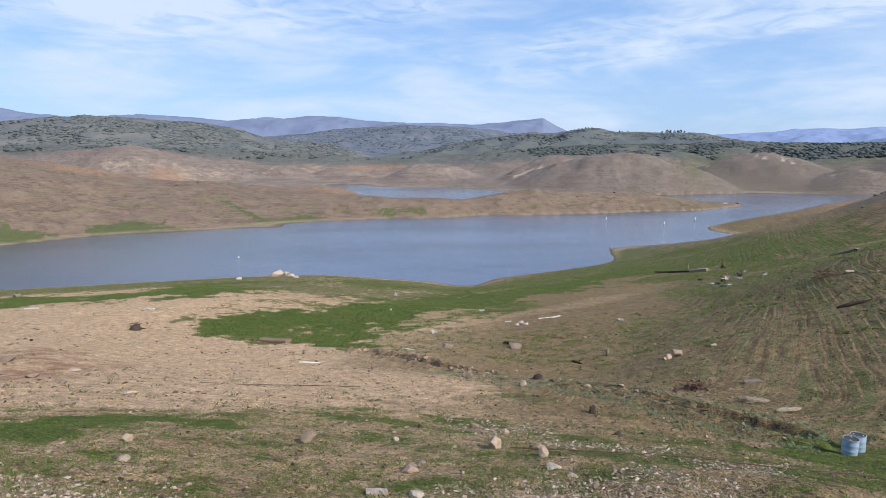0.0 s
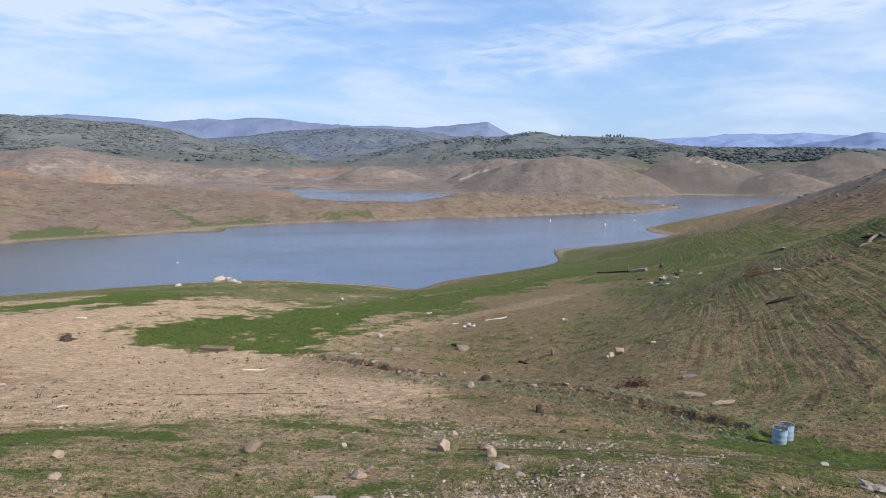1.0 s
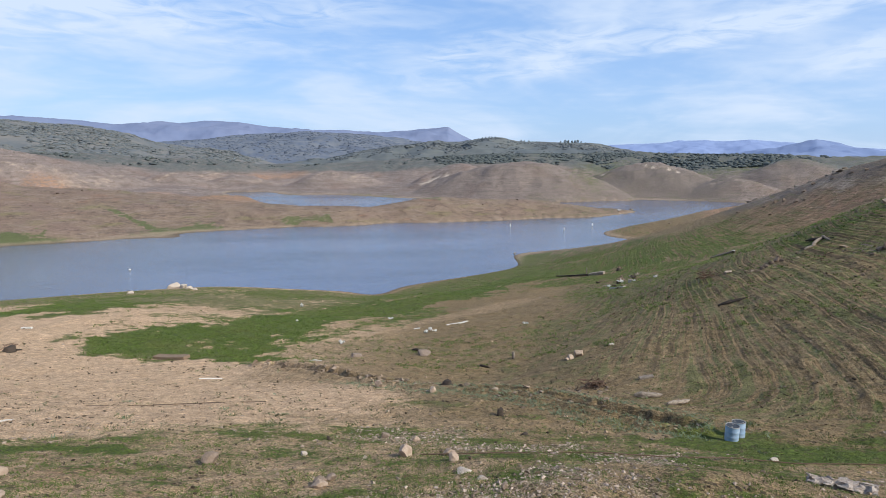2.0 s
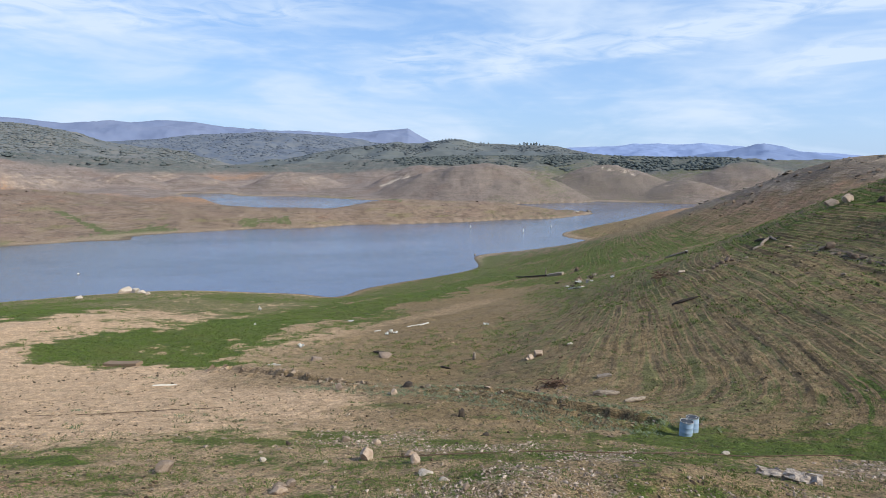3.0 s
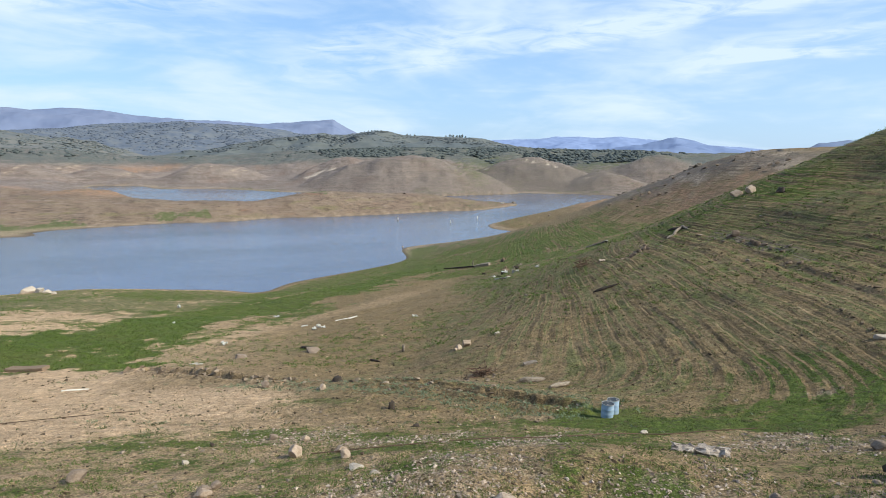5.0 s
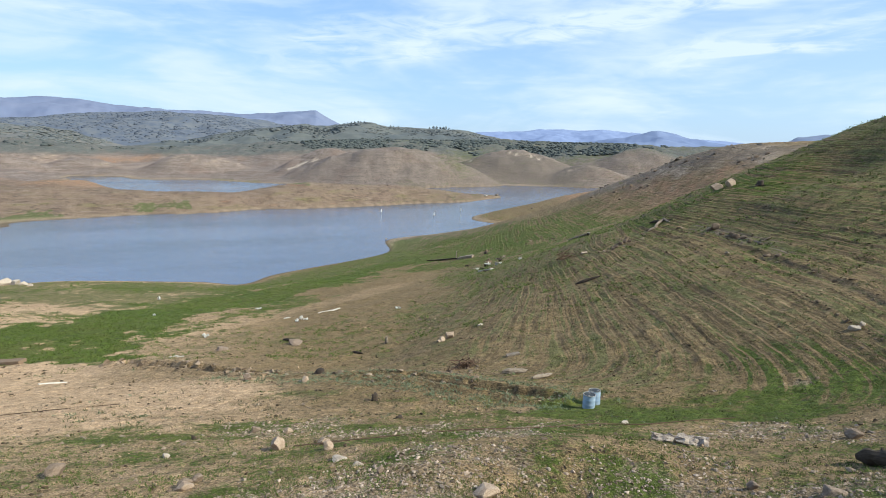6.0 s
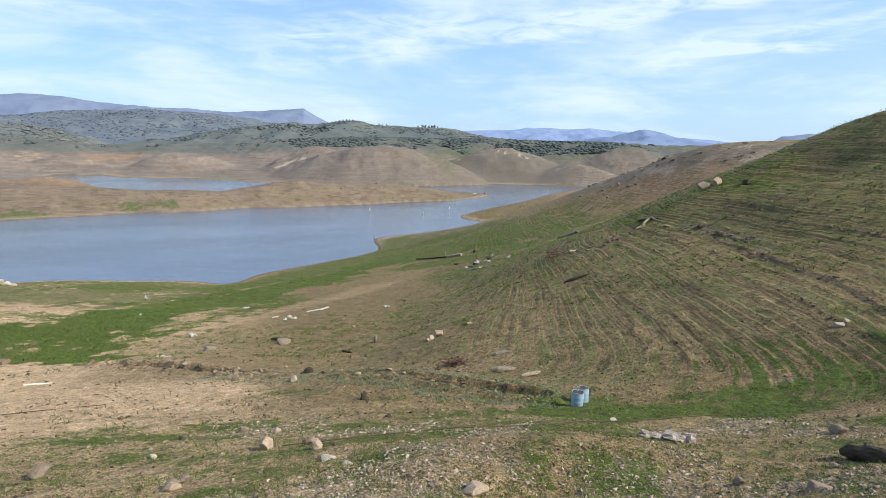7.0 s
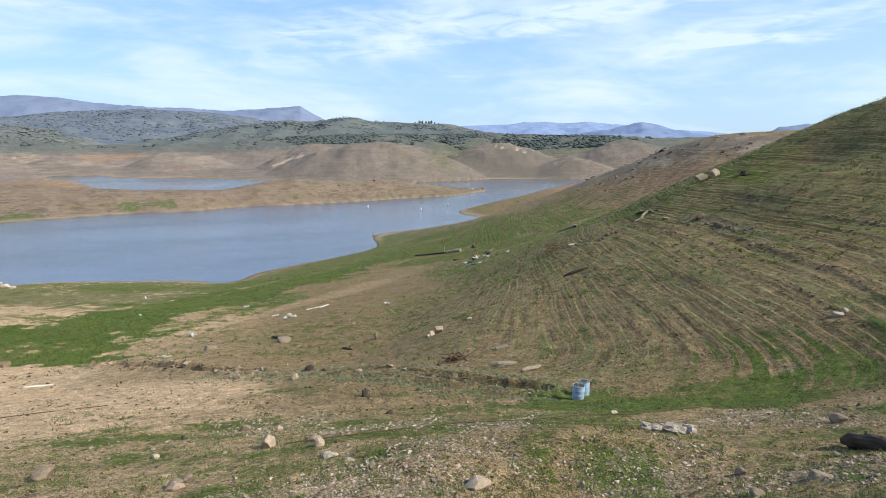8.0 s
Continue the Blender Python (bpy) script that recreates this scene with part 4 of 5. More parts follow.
def hill_range(name, points, front, back, rough, seed, base=16.0):
    """A hill with its crest along a line on the map, spurs and hollows on its flanks. Returns its grid."""
    p = np.array(points)
    b = np.arctan2(p[:, 0], p[:, 1])
    bearing = np.arange(b.min(), b.max(), radians(0.12))
    crest, d = range_height(points, bearing)
    u = np.concatenate([np.linspace(0, 1, 46), np.linspace(1.06, 1.6, 8)])
    dist = np.where(u < 1, front + (d - front) * u, d + (back - d) * (u - 1) / 0.6)
    x, y = dist[:, None] * np.sin(bearing), dist[:, None] * np.cos(bearing)
    rise = np.where(u < 1, np.sin(np.minimum(u, 1) * math.pi / 2) ** 1.25, np.cos(np.clip((u - 1) / 0.6, 0, 1) * math.pi / 2))
    bumps = rough * 0.05 * fbm(bearing * 70, bearing * 0, seed, 3)
    z = base + (crest - base)[None] * rise[:, None] + bumps[None] * np.clip(1 - abs(u - 1) * 4, 0, 1)[:, None]
    spur = fbm(x / (rough * 3.2), y / (rough * 3.2), seed + 3, 5)
    z = z + rough * 0.55 * spur * (np.sin(np.clip(u, 0, 1) * math.pi)[:, None] ** 0.8)
    z[0] = base - 20
    z[-1] = base - 20
    return x, y, z


# haze of distance is put into these base colours, bluer farther off
WOODED = {
    "west_hill": (830, 1700, 34, wooded_material("hazed olive slope", (0.13, 0.146, 0.156), (0.195, 0.19, 0.178), 0.02)),
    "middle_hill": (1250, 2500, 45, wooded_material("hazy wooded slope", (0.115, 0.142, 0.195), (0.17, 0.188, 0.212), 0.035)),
    "north_hill": (850, 1600, 24, wooded_material("hazed pasture slope", (0.108, 0.127, 0.14), (0.155, 0.167, 0.158), 0.012)),
    "blue_mountain_west": (3000, 4800, 70, wooded_material("hazed blue mountain", (0.175, 0.22, 0.345), (0.20, 0.24, 0.36), 0.004)),
    "blue_mountain_east": (3600, 4850, 45, wooded_material("pale hazed mountain", (0.235, 0.315, 0.53), (0.25, 0.33, 0.54), 0.004)),
    "blue_hill_east": (2300, 3900, 42, wooded_material("hazed wooded hill", (0.175, 0.24, 0.41), (0.20, 0.265, 0.43), 0.006)),
    "lone_hill": (1900, 3000, 40, wooded_material("hazed lone hill", (0.165, 0.22, 0.34), (0.20, 0.25, 0.37), 0.008)),
}
HILL_GRIDS = {}
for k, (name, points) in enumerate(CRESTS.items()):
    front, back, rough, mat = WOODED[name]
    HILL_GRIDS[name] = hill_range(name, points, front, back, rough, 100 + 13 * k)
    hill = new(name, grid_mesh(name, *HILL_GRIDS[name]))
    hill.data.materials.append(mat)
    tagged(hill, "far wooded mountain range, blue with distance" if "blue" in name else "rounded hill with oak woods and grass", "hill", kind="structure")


# ---------------------------------------------------------------- trees, one mesh for each far wood
def joined(name, verts, faces, mat, smooth_faces=False):
    """A mesh object from arrays of triangles."""
    me = bpy.data.meshes.new(name)
    v, f = np.concatenate(verts).astype(np.float32), np.concatenate(faces).astype(np.int32)
    me.vertices.add(len(v))
    me.vertices.foreach_set("co", v.ravel())
    me.loops.add(f.size)
    me.loops.foreach_set("vertex_index", f.ravel())
    me.polygons.add(len(f))
    me.polygons.foreach_set("loop_start", np.arange(0, f.size, 3, dtype=np.int32))
    me.polygons.foreach_set("use_smooth", np.full(len(f), smooth_faces))
    me.update(calc_edges=True)
    me.materials.append(mat)
    return new(name, me)


def ball(subdivisions, seed, rough):
    """An uneven clump: arrays of points and triangles."""
    bm = bmesh.new()
    bmesh.ops.create_icosphere(bm, subdivisions=subdivisions, radius=1)
    rng = random.Random(seed)
    off = Vector((rng.random() * 50, rng.random() * 50, rng.random() * 50))
    for v in bm.verts:
        v.co *= 1 + rough * noise.noise(v.co * 1.7 + off) + rough * 0.6 * (rng.random() - 0.5)
    pts = np.array([v.co[:] for v in bm.verts])
    tri = np.array([[v.index for v in f.verts] for f in bm.faces])
    bm.free()
    return pts, tri


def scatter(templates, places, scales, turns, rng):
    """Copies of templates, one at each place."""
    verts, faces, count = [], [], 0
    which = rng.integers(0, len(templates), len(places))
    for k, (pts, tri) in enumerate(templates):
        s = which == k
        n = int(s.sum())
        if not n:
            continue
        c, sn = np.cos(turns[s])[:, None], np.sin(turns[s])[:, None]
        p = pts[None] * scales[s][:, None, :]
        q = np.stack([p[..., 0] * c - p[..., 1] * sn, p[..., 0] * sn + p[..., 1] * c, p[..., 2]], -1) + places[s][:, None, :]
        verts.append(q.reshape(-1, 3))
        faces.append((tri[None] + (np.arange(n) * len(pts))[:, None, None]).reshape(-1, 3) + count)
        count += n * len(pts)
    return verts, faces


def leaf_material(name, a, b):
    m = Nodes(name, 0.9)
    c = m.mix(m.island(), a, b)
    c = m.mix(m.ramp(m.noise(0.9, 4, 0.7), 0.35, 0.7, 0.0, 0.5), c, (a[0] * 0.8, a[1] * 0.8, a[2] * 0.8))
    return m.color(c).mat


TREE_TOPS = [ball(1, 300 + k, 0.75) for k in range(8)]
CANOPY = [ball(1, 330 + k, 0.5) for k in range(8)]


def woods(name, grid, count, seed, size, mat, low=0.0, clearings=0.1, tall=0.22, label="dense far oak and pine woods on a hill"):
    """Trees strewn over a hill, thicker in some hollows than in others."""
    rng = np.random.default_rng(seed)
    x, y, z = grid
    n, m = x.shape
    i = rng.integers(2, 46, count * 3)
    j = rng.integers(0, m - 1, count * 3)
    f, g = rng.random(count * 3), rng.random(count * 3)
    def at(a):
        return (a[i, j] * (1 - f) + a[np.minimum(i + 1, n - 1), j] * f) * (1 - g) + (a[i, j + 1] * (1 - f) + a[np.minimum(i + 1, n - 1), j + 1] * f) * g
    px, py, pz = at(x), at(y), at(z)
    dense = 0.8 * fbm(px / 90, py / 90, seed, 4) + 0.9 * fbm(px / 30, py / 30, seed + 5, 3)
    keep = np.where((dense > clearings - 0.35 * rng.random(count * 3)) & (pz > low))[0][:count]
    px, py, pz = px[keep], py[keep], pz[keep]
    h = size * (0.6 + 0.8 * rng.random(len(keep)) ** 1.5)
    wide = h * (0.75 + 0.45 * rng.random(len(keep)))
    # crowns lie flat: little shade between the trees imitates haze
    verts, faces = scatter(CANOPY, np.stack([px, py, pz - 0.03 * h], -1), np.stack([wide, wide, h * tall], -1), rng.random(len(keep)) * 6.28, rng)
    return tagged(joined(name, verts, faces, mat, True), label, "woods", kind="stuff")


# the first two leaf colours are greyed and blued to hold painted haze
LEAF_NEAR = leaf_material("hazed oak leaves", (0.115, 0.136, 0.152), (0.185, 0.19, 0.178))
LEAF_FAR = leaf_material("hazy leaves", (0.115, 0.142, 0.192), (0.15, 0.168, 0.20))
LEAF_BAND = leaf_material("dark pine leaves", (0.08, 0.097, 0.10), (0.115, 0.13, 0.12))
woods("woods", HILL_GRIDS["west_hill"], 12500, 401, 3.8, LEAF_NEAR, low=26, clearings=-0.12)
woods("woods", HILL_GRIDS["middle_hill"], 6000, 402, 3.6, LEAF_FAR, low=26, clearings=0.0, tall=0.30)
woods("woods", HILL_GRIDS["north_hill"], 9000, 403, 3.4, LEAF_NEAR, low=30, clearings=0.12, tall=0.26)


def pool_trees():
    """The belt of trees along the old high-water line."""
    rng = np.random.default_rng(410)
    b = np.radians(rng.uniform(-38, 42, 30000))
    r = rng.uniform(770, 960, 30000)
    x, y = r * np.sin(b), r * np.cos(b)
    z = lie(x, y)
    crest = lie(x * 0.97, y * 0.97)
    deg = np.degrees(b)
    thick = np.where(deg < 8, 0.12, 1.0) * smooth(42, 36, deg)
    keep = np.where((z > 21) & (fbm(x / 45, y / 45, 411, 3) > 0.05 - 0.3 * thick) & (rng.random(30000) < 0.9 * thick))[0]
    x, y, z = x[keep], y[keep], z[keep]
    h = 2.8 * (0.55 + 0.8 * rng.random(len(keep)) ** 2)
    w = h * (0.55 + 0.35 * rng.random(len(keep)))
    verts, faces = scatter(TREE_TOPS, np.stack([x, y, z + 0.2 * h], -1), np.stack([w * 1.3, w * 1.3, 0.42 * h], -1), rng.random(len(keep)) * 6.28, rng)
    tagged(joined("woods", verts, faces, LEAF_BAND, True), "dark belt of trees along the high-water line", "woods", kind="stuff")


pool_trees()


def part(name, bm, material, parent, label=""):
    """Links a bmesh as one mesh object under a thing or a part."""
    me = bpy.data.meshes.new(name)
    bm.to_mesh(me)
    bm.free()
    me.materials.append(material)
    ob = new(name, me)
    ob.parent = parent
    if label:
        ob["label"] = label
    return ob


BARK = Nodes("bark", 0.95).color((0.07, 0.055, 0.042)).mat


def skyline_tree(x, y, z, h, seed, pine):
    rng = random.Random(seed)
    base = new("tree")
    base.location = (x, y, z)
    bm = bmesh.new()
    bmesh.ops.create_cone(bm, segments=7, radius1=0.045 * h, radius2=0.012 * h, depth=0.8 * h, cap_ends=True, matrix=Matrix.Translation((0, 0, 0.38 * h)))
    for k in range(5):
        a = rng.random() * 6.28
        m = Matrix.Translation((0, 0, h * (0.3 + 0.09 * k))) @ Matrix.Rotation(a, 4, "Z") @ Matrix.Rotation(radians(60), 4, "Y") @ Matrix.Translation((0, 0, 0.1 * h))
        bmesh.ops.create_cone(bm, segments=5, radius1=0.014 * h, radius2=0.004 * h, depth=0.22 * h, matrix=m)
    part("trunk", bm, BARK, base)
    bm = bmesh.new()
    for k in range(20):
        t = k / 19
        a = rng.random() * 6.28
        reach = h * (0.22 * (1 - t) + 0.06 if pine else 0.36 * math.sin(math.pi * (0.15 + 0.8 * t))) * rng.random() ** 0.5
        s = h * (0.06 + 0.05 * rng.random()) * (1.15 - 0.6 * t if pine else 1.15)
        m = Matrix.Translation((reach * math.cos(a), reach * math.sin(a), h * (0.14 + 0.80 * t))) @ Matrix.Diagonal((s * 1.25, s * 1.25, s, 1))
        made = bmesh.ops.create_icosphere(bm, subdivisions=1, radius=1, matrix=m)
        for v in made["verts"]:
            v.co += Vector((rng.random() - 0.5, rng.random() - 0.5, rng.random() - 0.5)) * s * 0.6
    part("crown", bm, LEAF_BAND, base)
    return tagged(base, "tall dark pine standing on the hill crest" if pine else "round dark oak standing on the hill crest", "tree", group="trees on the hill crest")


def on_range(name, bearing_deg):
    z, d = range_height(CRESTS[name], radians(bearing_deg))
    return d * math.sin(radians(bearing_deg)), d * math.cos(radians(bearing_deg)), float(z) - 1.6


for k, (deg, h, pine) in enumerate([(12.0, 6, 0), (12.35, 7, 0), (12.65, 7, 0), (12.95, 8, 0), (13.2, 8, 0), (13.5, 9, 0), (13.8, 7, 0), (14.15, 6, 0), (14.9, 5, 0), (15.9, 7, 0),
                                    (16.2, 6, 0), (16.6, 6, 0), (17.3, 5, 0), (19.5, 7, 0), (19.9, 10, 0), (20.15, 10, 0), (20.5, 9, 0), (20.75, 10, 0), (21.0, 11, 0), (21.3, 8, 0), (21.65, 6, 0)]):
    skyline_tree(*on_range("north_hill", deg), h * (0.7 if pine else 0.8), 500 + k, pine)


# ---------------------------------------------------------------- things on the near shore
def ground_z(x, y):
    return float(height(np.array([float(x)]), np.array([float(y)]))[0])


def stone_material(name, a, b, dirt=(0.20, 0.14, 0.09)):
    m = Nodes(name, 0.9)
    c = m.mix(m.ramp(m.noise(7, 6, 0.65), 0.3, 0.7), a, b)
    c = m.mix(m.ramp(m.random(), 0.0, 1.0, 0.0, 0.35), c, dirt)
    c = m.mix(m.ramp(m.noise(35, 4, 0.7), 0.45, 0.75, 0.0, 0.45), c, (a[0] * 0.5, a[1] * 0.5, a[2] * 0.5))
    m.color(c)
    m.bump(m.noise(18, 6, 0.7), 1.0, 0.05)
    return m.mat


TAN_STONE = stone_material("tan stone", (0.44, 0.33, 0.25), (0.60, 0.48, 0.38))
GREY_STONE = stone_material("grey stone", (0.26, 0.195, 0.15), (0.38, 0.30, 0.24))
PALE_STONE = stone_material("pale stone", (0.44, 0.37, 0.305), (0.60, 0.525, 0.45), (0.40, 0.32, 0.24))
BROWN_STONE = stone_material("dark brown stone", (0.17, 0.122, 0.09), (0.30, 0.225, 0.17))
CONCRETE = stone_material("old concrete", (0.40, 0.335, 0.29), (0.58, 0.51, 0.45), (0.34, 0.27, 0.22))


def rock_mesh(seed, mat):
    """A broken stone: flat faces with worn edges."""
    rng = random.Random(seed)
    bm = bmesh.new()
    bmesh.ops.create_icosphere(bm, subdivisions=3, radius=0.5)
    cuts = [(Vector((rng.gauss(0, 1), rng.gauss(0, 1), rng.gauss(0, 0.8))).normalized(), 0.20 + 0.20 * rng.random()) for _ in range(12)]
    for v in bm.verts:
        for n, d in cuts:
            over = v.co.dot(n) - d
            if over > 0:
                v.co -= n * over * 0.92
    lo = [min(v.co[k] for v in bm.verts) for k in range(3)]
    hi = [max(v.co[k] for v in bm.verts) for k in range(3)]
    for v in bm.verts:
        v.co += v.co * 0.10 * noise.noise(v.co * 5 + Vector((seed, 0, 0)))
        v.co = Vector([(v.co[k] - (lo[k] + hi[k]) / 2) / (hi[k] - lo[k]) for k in range(3)])
    me = bpy.data.meshes.new("rock")
    bm.to_mesh(me)
    bm.free()
    me.materials.append(mat)
    return me


def put_rocks(items, mat, label, group, seed, name="rock"):
    rng = random.Random(seed)
    shapes = [rock_mesh(seed * 10 + k, mat) for k in range(5)]
    for x, y, w, h in items:
        ob = new(name, rng.choice(shapes))
        ob.scale = (w, w * (0.7 + 0.3 * rng.random()), h * 1.25)
        ob.rotation_euler = (rng.uniform(-0.15, 0.15), rng.uniform(-0.15, 0.15), -math.atan2(x, y) + rng.uniform(-0.5, 0.5))
        ob.location = (x, y, ground_z(x, y) + h * 0.28)
        tagged(ob, label, "rock", group=group)


put_rocks(TAN_ROCKS, TAN_STONE, "weathered tan boulder lying on the bare slope", "tan boulders", 11)
put_rocks(GREY_ROCKS, GREY_STONE, "angular grey-brown rock lying in sparse grass", "grey rocks", 12)
put_rocks(PALE_ROCKS, PALE_STONE, "pale whitish rock resting on the ground", "pale rocks", 13)
put_rocks(LEDGE_ROCKS, BROWN_STONE, "broken grey rock of a ledge on the grassy hillside", "ledge rocks", 14)
put_rocks(RIDGE_ROCKS, BROWN_STONE, "dark rock outcrop on the brown ridge", "ridge rocks", 15)


def wood_material(name, a, b):
    m = Nodes(name, 0.85)
    grain = m.noise(3, 6, 0.6, stretch=(1, 9, 9), vector=m.n.new("ShaderNodeTexCoord").outputs["Object"])
    c = m.mix(m.ramp(grain, 0.35, 0.65), a, b)
    m.color(m.mix(m.ramp(m.random(), 0, 1, 0, 0.3), c, (0.12, 0.09, 0.065)))
    m.bump(grain, 0.7, 0.02)
    return m.mat


DRIFTWOOD = wood_material("grey driftwood", (0.19, 0.155, 0.125), (0.42, 0.355, 0.29))
DARK_WOOD = wood_material("dark wet wood", (0.035, 0.028, 0.023), (0.07, 0.055, 0.045))
RED_WOOD = wood_material("weathered board", (0.22, 0.15, 0.10), (0.33, 0.24, 0.17))
WHITE_WOOD = wood_material("bleached board", (0.62, 0.58, 0.52), (0.76, 0.73, 0.68))


def between(x0, y0, x1, y1, lift=0.0):
    """The middle, length and pose of a thing that lies from one point of the ground to another."""
    a, b = Vector((x0, y0, ground_z(x0, y0) + lift)), Vector((x1, y1, ground_z(x1, y1) + lift))
    turn = (b - a).to_track_quat("X", "Z").to_matrix().to_4x4()
    return (b - a).length, Matrix.Translation((a + b) / 2) @ turn


def log_thing(x0, y0, x1, y1, d, mat, label, seed):
    length, m = between(x0, y0, x1, y1, d * 0.36)
    rng = random.Random(seed)
    bm = bmesh.new()
    rings = []
    for k in range(15):
        t = k / 14
        r = d / 2 * (1.15 - 0.35 * t) * (0.35 + 0.65 * min(1.0, 4.5 * min(t, 1 - t)))
        bend = Vector((0, 0.06 * length * math.sin(t * 3 + seed), 0.012 * length * math.sin(t * 5)))
        ring = []
        for j in range(12):
            a = j * math.tau / 12
            p = Vector((length * (t - 0.5) + 0.08 * d * rng.random(), r * math.cos(a), r * math.sin(a)))
            p += Vector((0, p.y, p.z)) * 0.4 * noise.noise(Vector((t * 4.5, a * 0.8, seed)))
            ring.append(bm.verts.new(p + bend))
        rings.append(ring)
    for a, b in zip(rings[:-1], rings[1:]):
        for j in range(12):
            bm.faces.new((a[j], a[(j + 1) % 12], b[(j + 1) % 12], b[j]))
    bm.faces.new(rings[0][::-1])
    bm.faces.new(rings[-1])
    root = new("log")
    root.matrix_world = m
    part("trunk", bm, mat, root)
    for k in range(2):
        stub = bmesh.new()
        t = rng.uniform(-0.3, 0.3)
        bmesh.ops.create_cone(stub, segments=7, radius1=d * 0.13, radius2=d * 0.06, depth=d * 0.6, cap_ends=True,
                              matrix=Matrix.Translation((length * t, d * 0.25, d * 0.35)) @ Matrix.Rotation(rng.uniform(-0.9, -0.2), 4, "X"))
        part("branch_stub", stub, mat, root)
    return tagged(root, label, "log", group="washed-up logs")


LOG_LOOKS = [(DRIFTWOOD, "long grey weathered driftwood log on the slope"), (DRIFTWOOD, "pale split driftwood log beside a longer log"),
             (DARK_WOOD, "thin black dead branch lying on the hillside"), (DARK_WOOD, "dark fallen log among pale driftwood"), (DRIFTWOOD, "short grey log leaning on a dark log"),
             (DARK_WOOD, "thick charred black log at the gravel edge"), (DRIFTWOOD, "short pale driftwood stick beside a dark log"), (DRIFTWOOD, "short pale driftwood stick on a dark log"), (DARK_WOOD, "small dark log on bare soil"), (DARK_WOOD, "dark root wood on bare soil")]
for k, (item, (mat, label)) in enumerate(zip(LOGS, LOG_LOOKS)):
    log_thing(*item, mat, label, 40 + k)


def plank_thing(x0, y0, x1, y1, t, mat, label, category, name, wide=2.2, thick=1.0, seed=0):
    length, m = between(x0, y0, x1, y1, t * thick * 0.45)
    rng = random.Random(seed)
    bm = bmesh.new()
    bmesh.ops.create_cube(bm, size=1, matrix=Matrix.Diagonal((length, t * wide, t * thick, 1)))
    bmesh.ops.subdivide_edges(bm, edges=[e for e in bm.edges if abs((e.verts[0].co - e.verts[1].co).x) > length * 0.5], cuts=7)
    bmesh.ops.bevel(bm, geom=bm.edges[:], offset=t * 0.07, segments=1, affect="EDGES")
    for v in bm.verts:
        v.co.z += 0.010 * length * math.cos(v.co.x / length * 4 + seed) + 0.10 * t * noise.noise(v.co * 3 / max(t, 0.05) + Vector((seed, 0, 0)))
        v.co.x += 0.12 * t * rng.random()
    me = bpy.data.meshes.new(name)
    bm.to_mesh(me)
    bm.free()
    me.materials.append(mat)
    ob = new(name, me)
    ob.matrix_world = m
    return tagged(ob, label, category)


PLANK_LOOKS = [(RED_WOOD, "broad weathered board lying in green weeds", "plank"), (DARK_WOOD, "long dark dock beam lying in grass", "beam"), (DRIFTWOOD, "grey broken dock boards beside a beam", "plank"),
               (DRIFTWOOD, "pale grey board on the slope", "plank"), (CONCRETE, "rectangular grey concrete block", "block"), (WHITE_WOOD, "bleached board beside scrap", "plank")]
for k, (item, (mat, label, cat)) in enumerate(zip(PLANKS, PLANK_LOOKS)):
    plank_thing(*item, mat, label, cat, "concrete_block" if cat == "block" else cat, seed=60 + k, thick=0.8)
for k, item in enumerate(WHITE_PLANKS):
    tagged(plank_thing(*item, WHITE_WOOD, "bleached white stick of wood on bare soil", "plank", "plank", wide=1.1, thick=0.7, seed=70 + k), group="bleached sticks")
for x, y, w, h in SLAB:
    bm = bmesh.new()
    bmesh.ops.create_cube(bm, size=1)
    bmesh.ops.subdivide_edges(bm, edges=bm.edges[:], cuts=13, use_grid_fill=True)
    for v in bm.verts:
        v.co = Vector((v.co.x * w * 0.92 * (1 + 0.12 * noise.noise(v.co * 3)), v.co.y * w * 0.20, v.co.z * h * 0.95))
        v.co += 0.28 * h * noise.noise_vector(v.co * 4.3) + 0.30 * h * noise.noise_vector(v.co * 11)
    slab = new("concrete_slab", bpy.data.meshes.new("concrete_slab"))
    bm.to_mesh(slab.data)
    bm.free()
    slab.data.materials.append(CONCRETE)
    slab.rotation_euler = (0.35, -0.05, -math.atan2(x, y) + 0.1)
    slab.location = (x, y, ground_z(x, y) + h * 0.36)
    tagged(slab, "long broken concrete slab with rough edges in grass", "slab")


# ---- the two blue drums
def drum_material():
    m = Nodes("faded blue plastic", 0.5)
    m.shader.inputs["Specular IOR Level"].default_value = 0.4
    c = m.mix(m.ramp(m.noise(3.5, 5, 0.6), 0.35, 0.7), (0.29, 0.42, 0.60), (0.41, 0.52, 0.66))
    m.color(m.mix(m.ramp(m.noise(14, 5, 0.7), 0.55, 0.75, 0, 0.6), c, (0.42, 0.45, 0.46)))
    return m.mat


DRUM_BLUE, DRUM_RIM, DRUM_DARK = drum_material(), stone_material("dusty rim", (0.42, 0.44, 0.46), (0.55, 0.56, 0.56)), Nodes("drum inside", 0.9).color((0.05, 0.06, 0.075)).mat


def lathe(profile, segments=40):
    bm = bmesh.new()
    rings = [[bm.verts.new((r * math.cos(k * math.tau / segments), r * math.sin(k * math.tau / segments), z)) for k in range(segments)] for r, z in profile]
    for a, b in zip(rings[:-1], rings[1:]):
        for k in range(segments):
            f = bm.faces.new((a[k], a[(k + 1) % segments], b[(k + 1) % segments], b[k]))
            f.smooth = True
    return bm


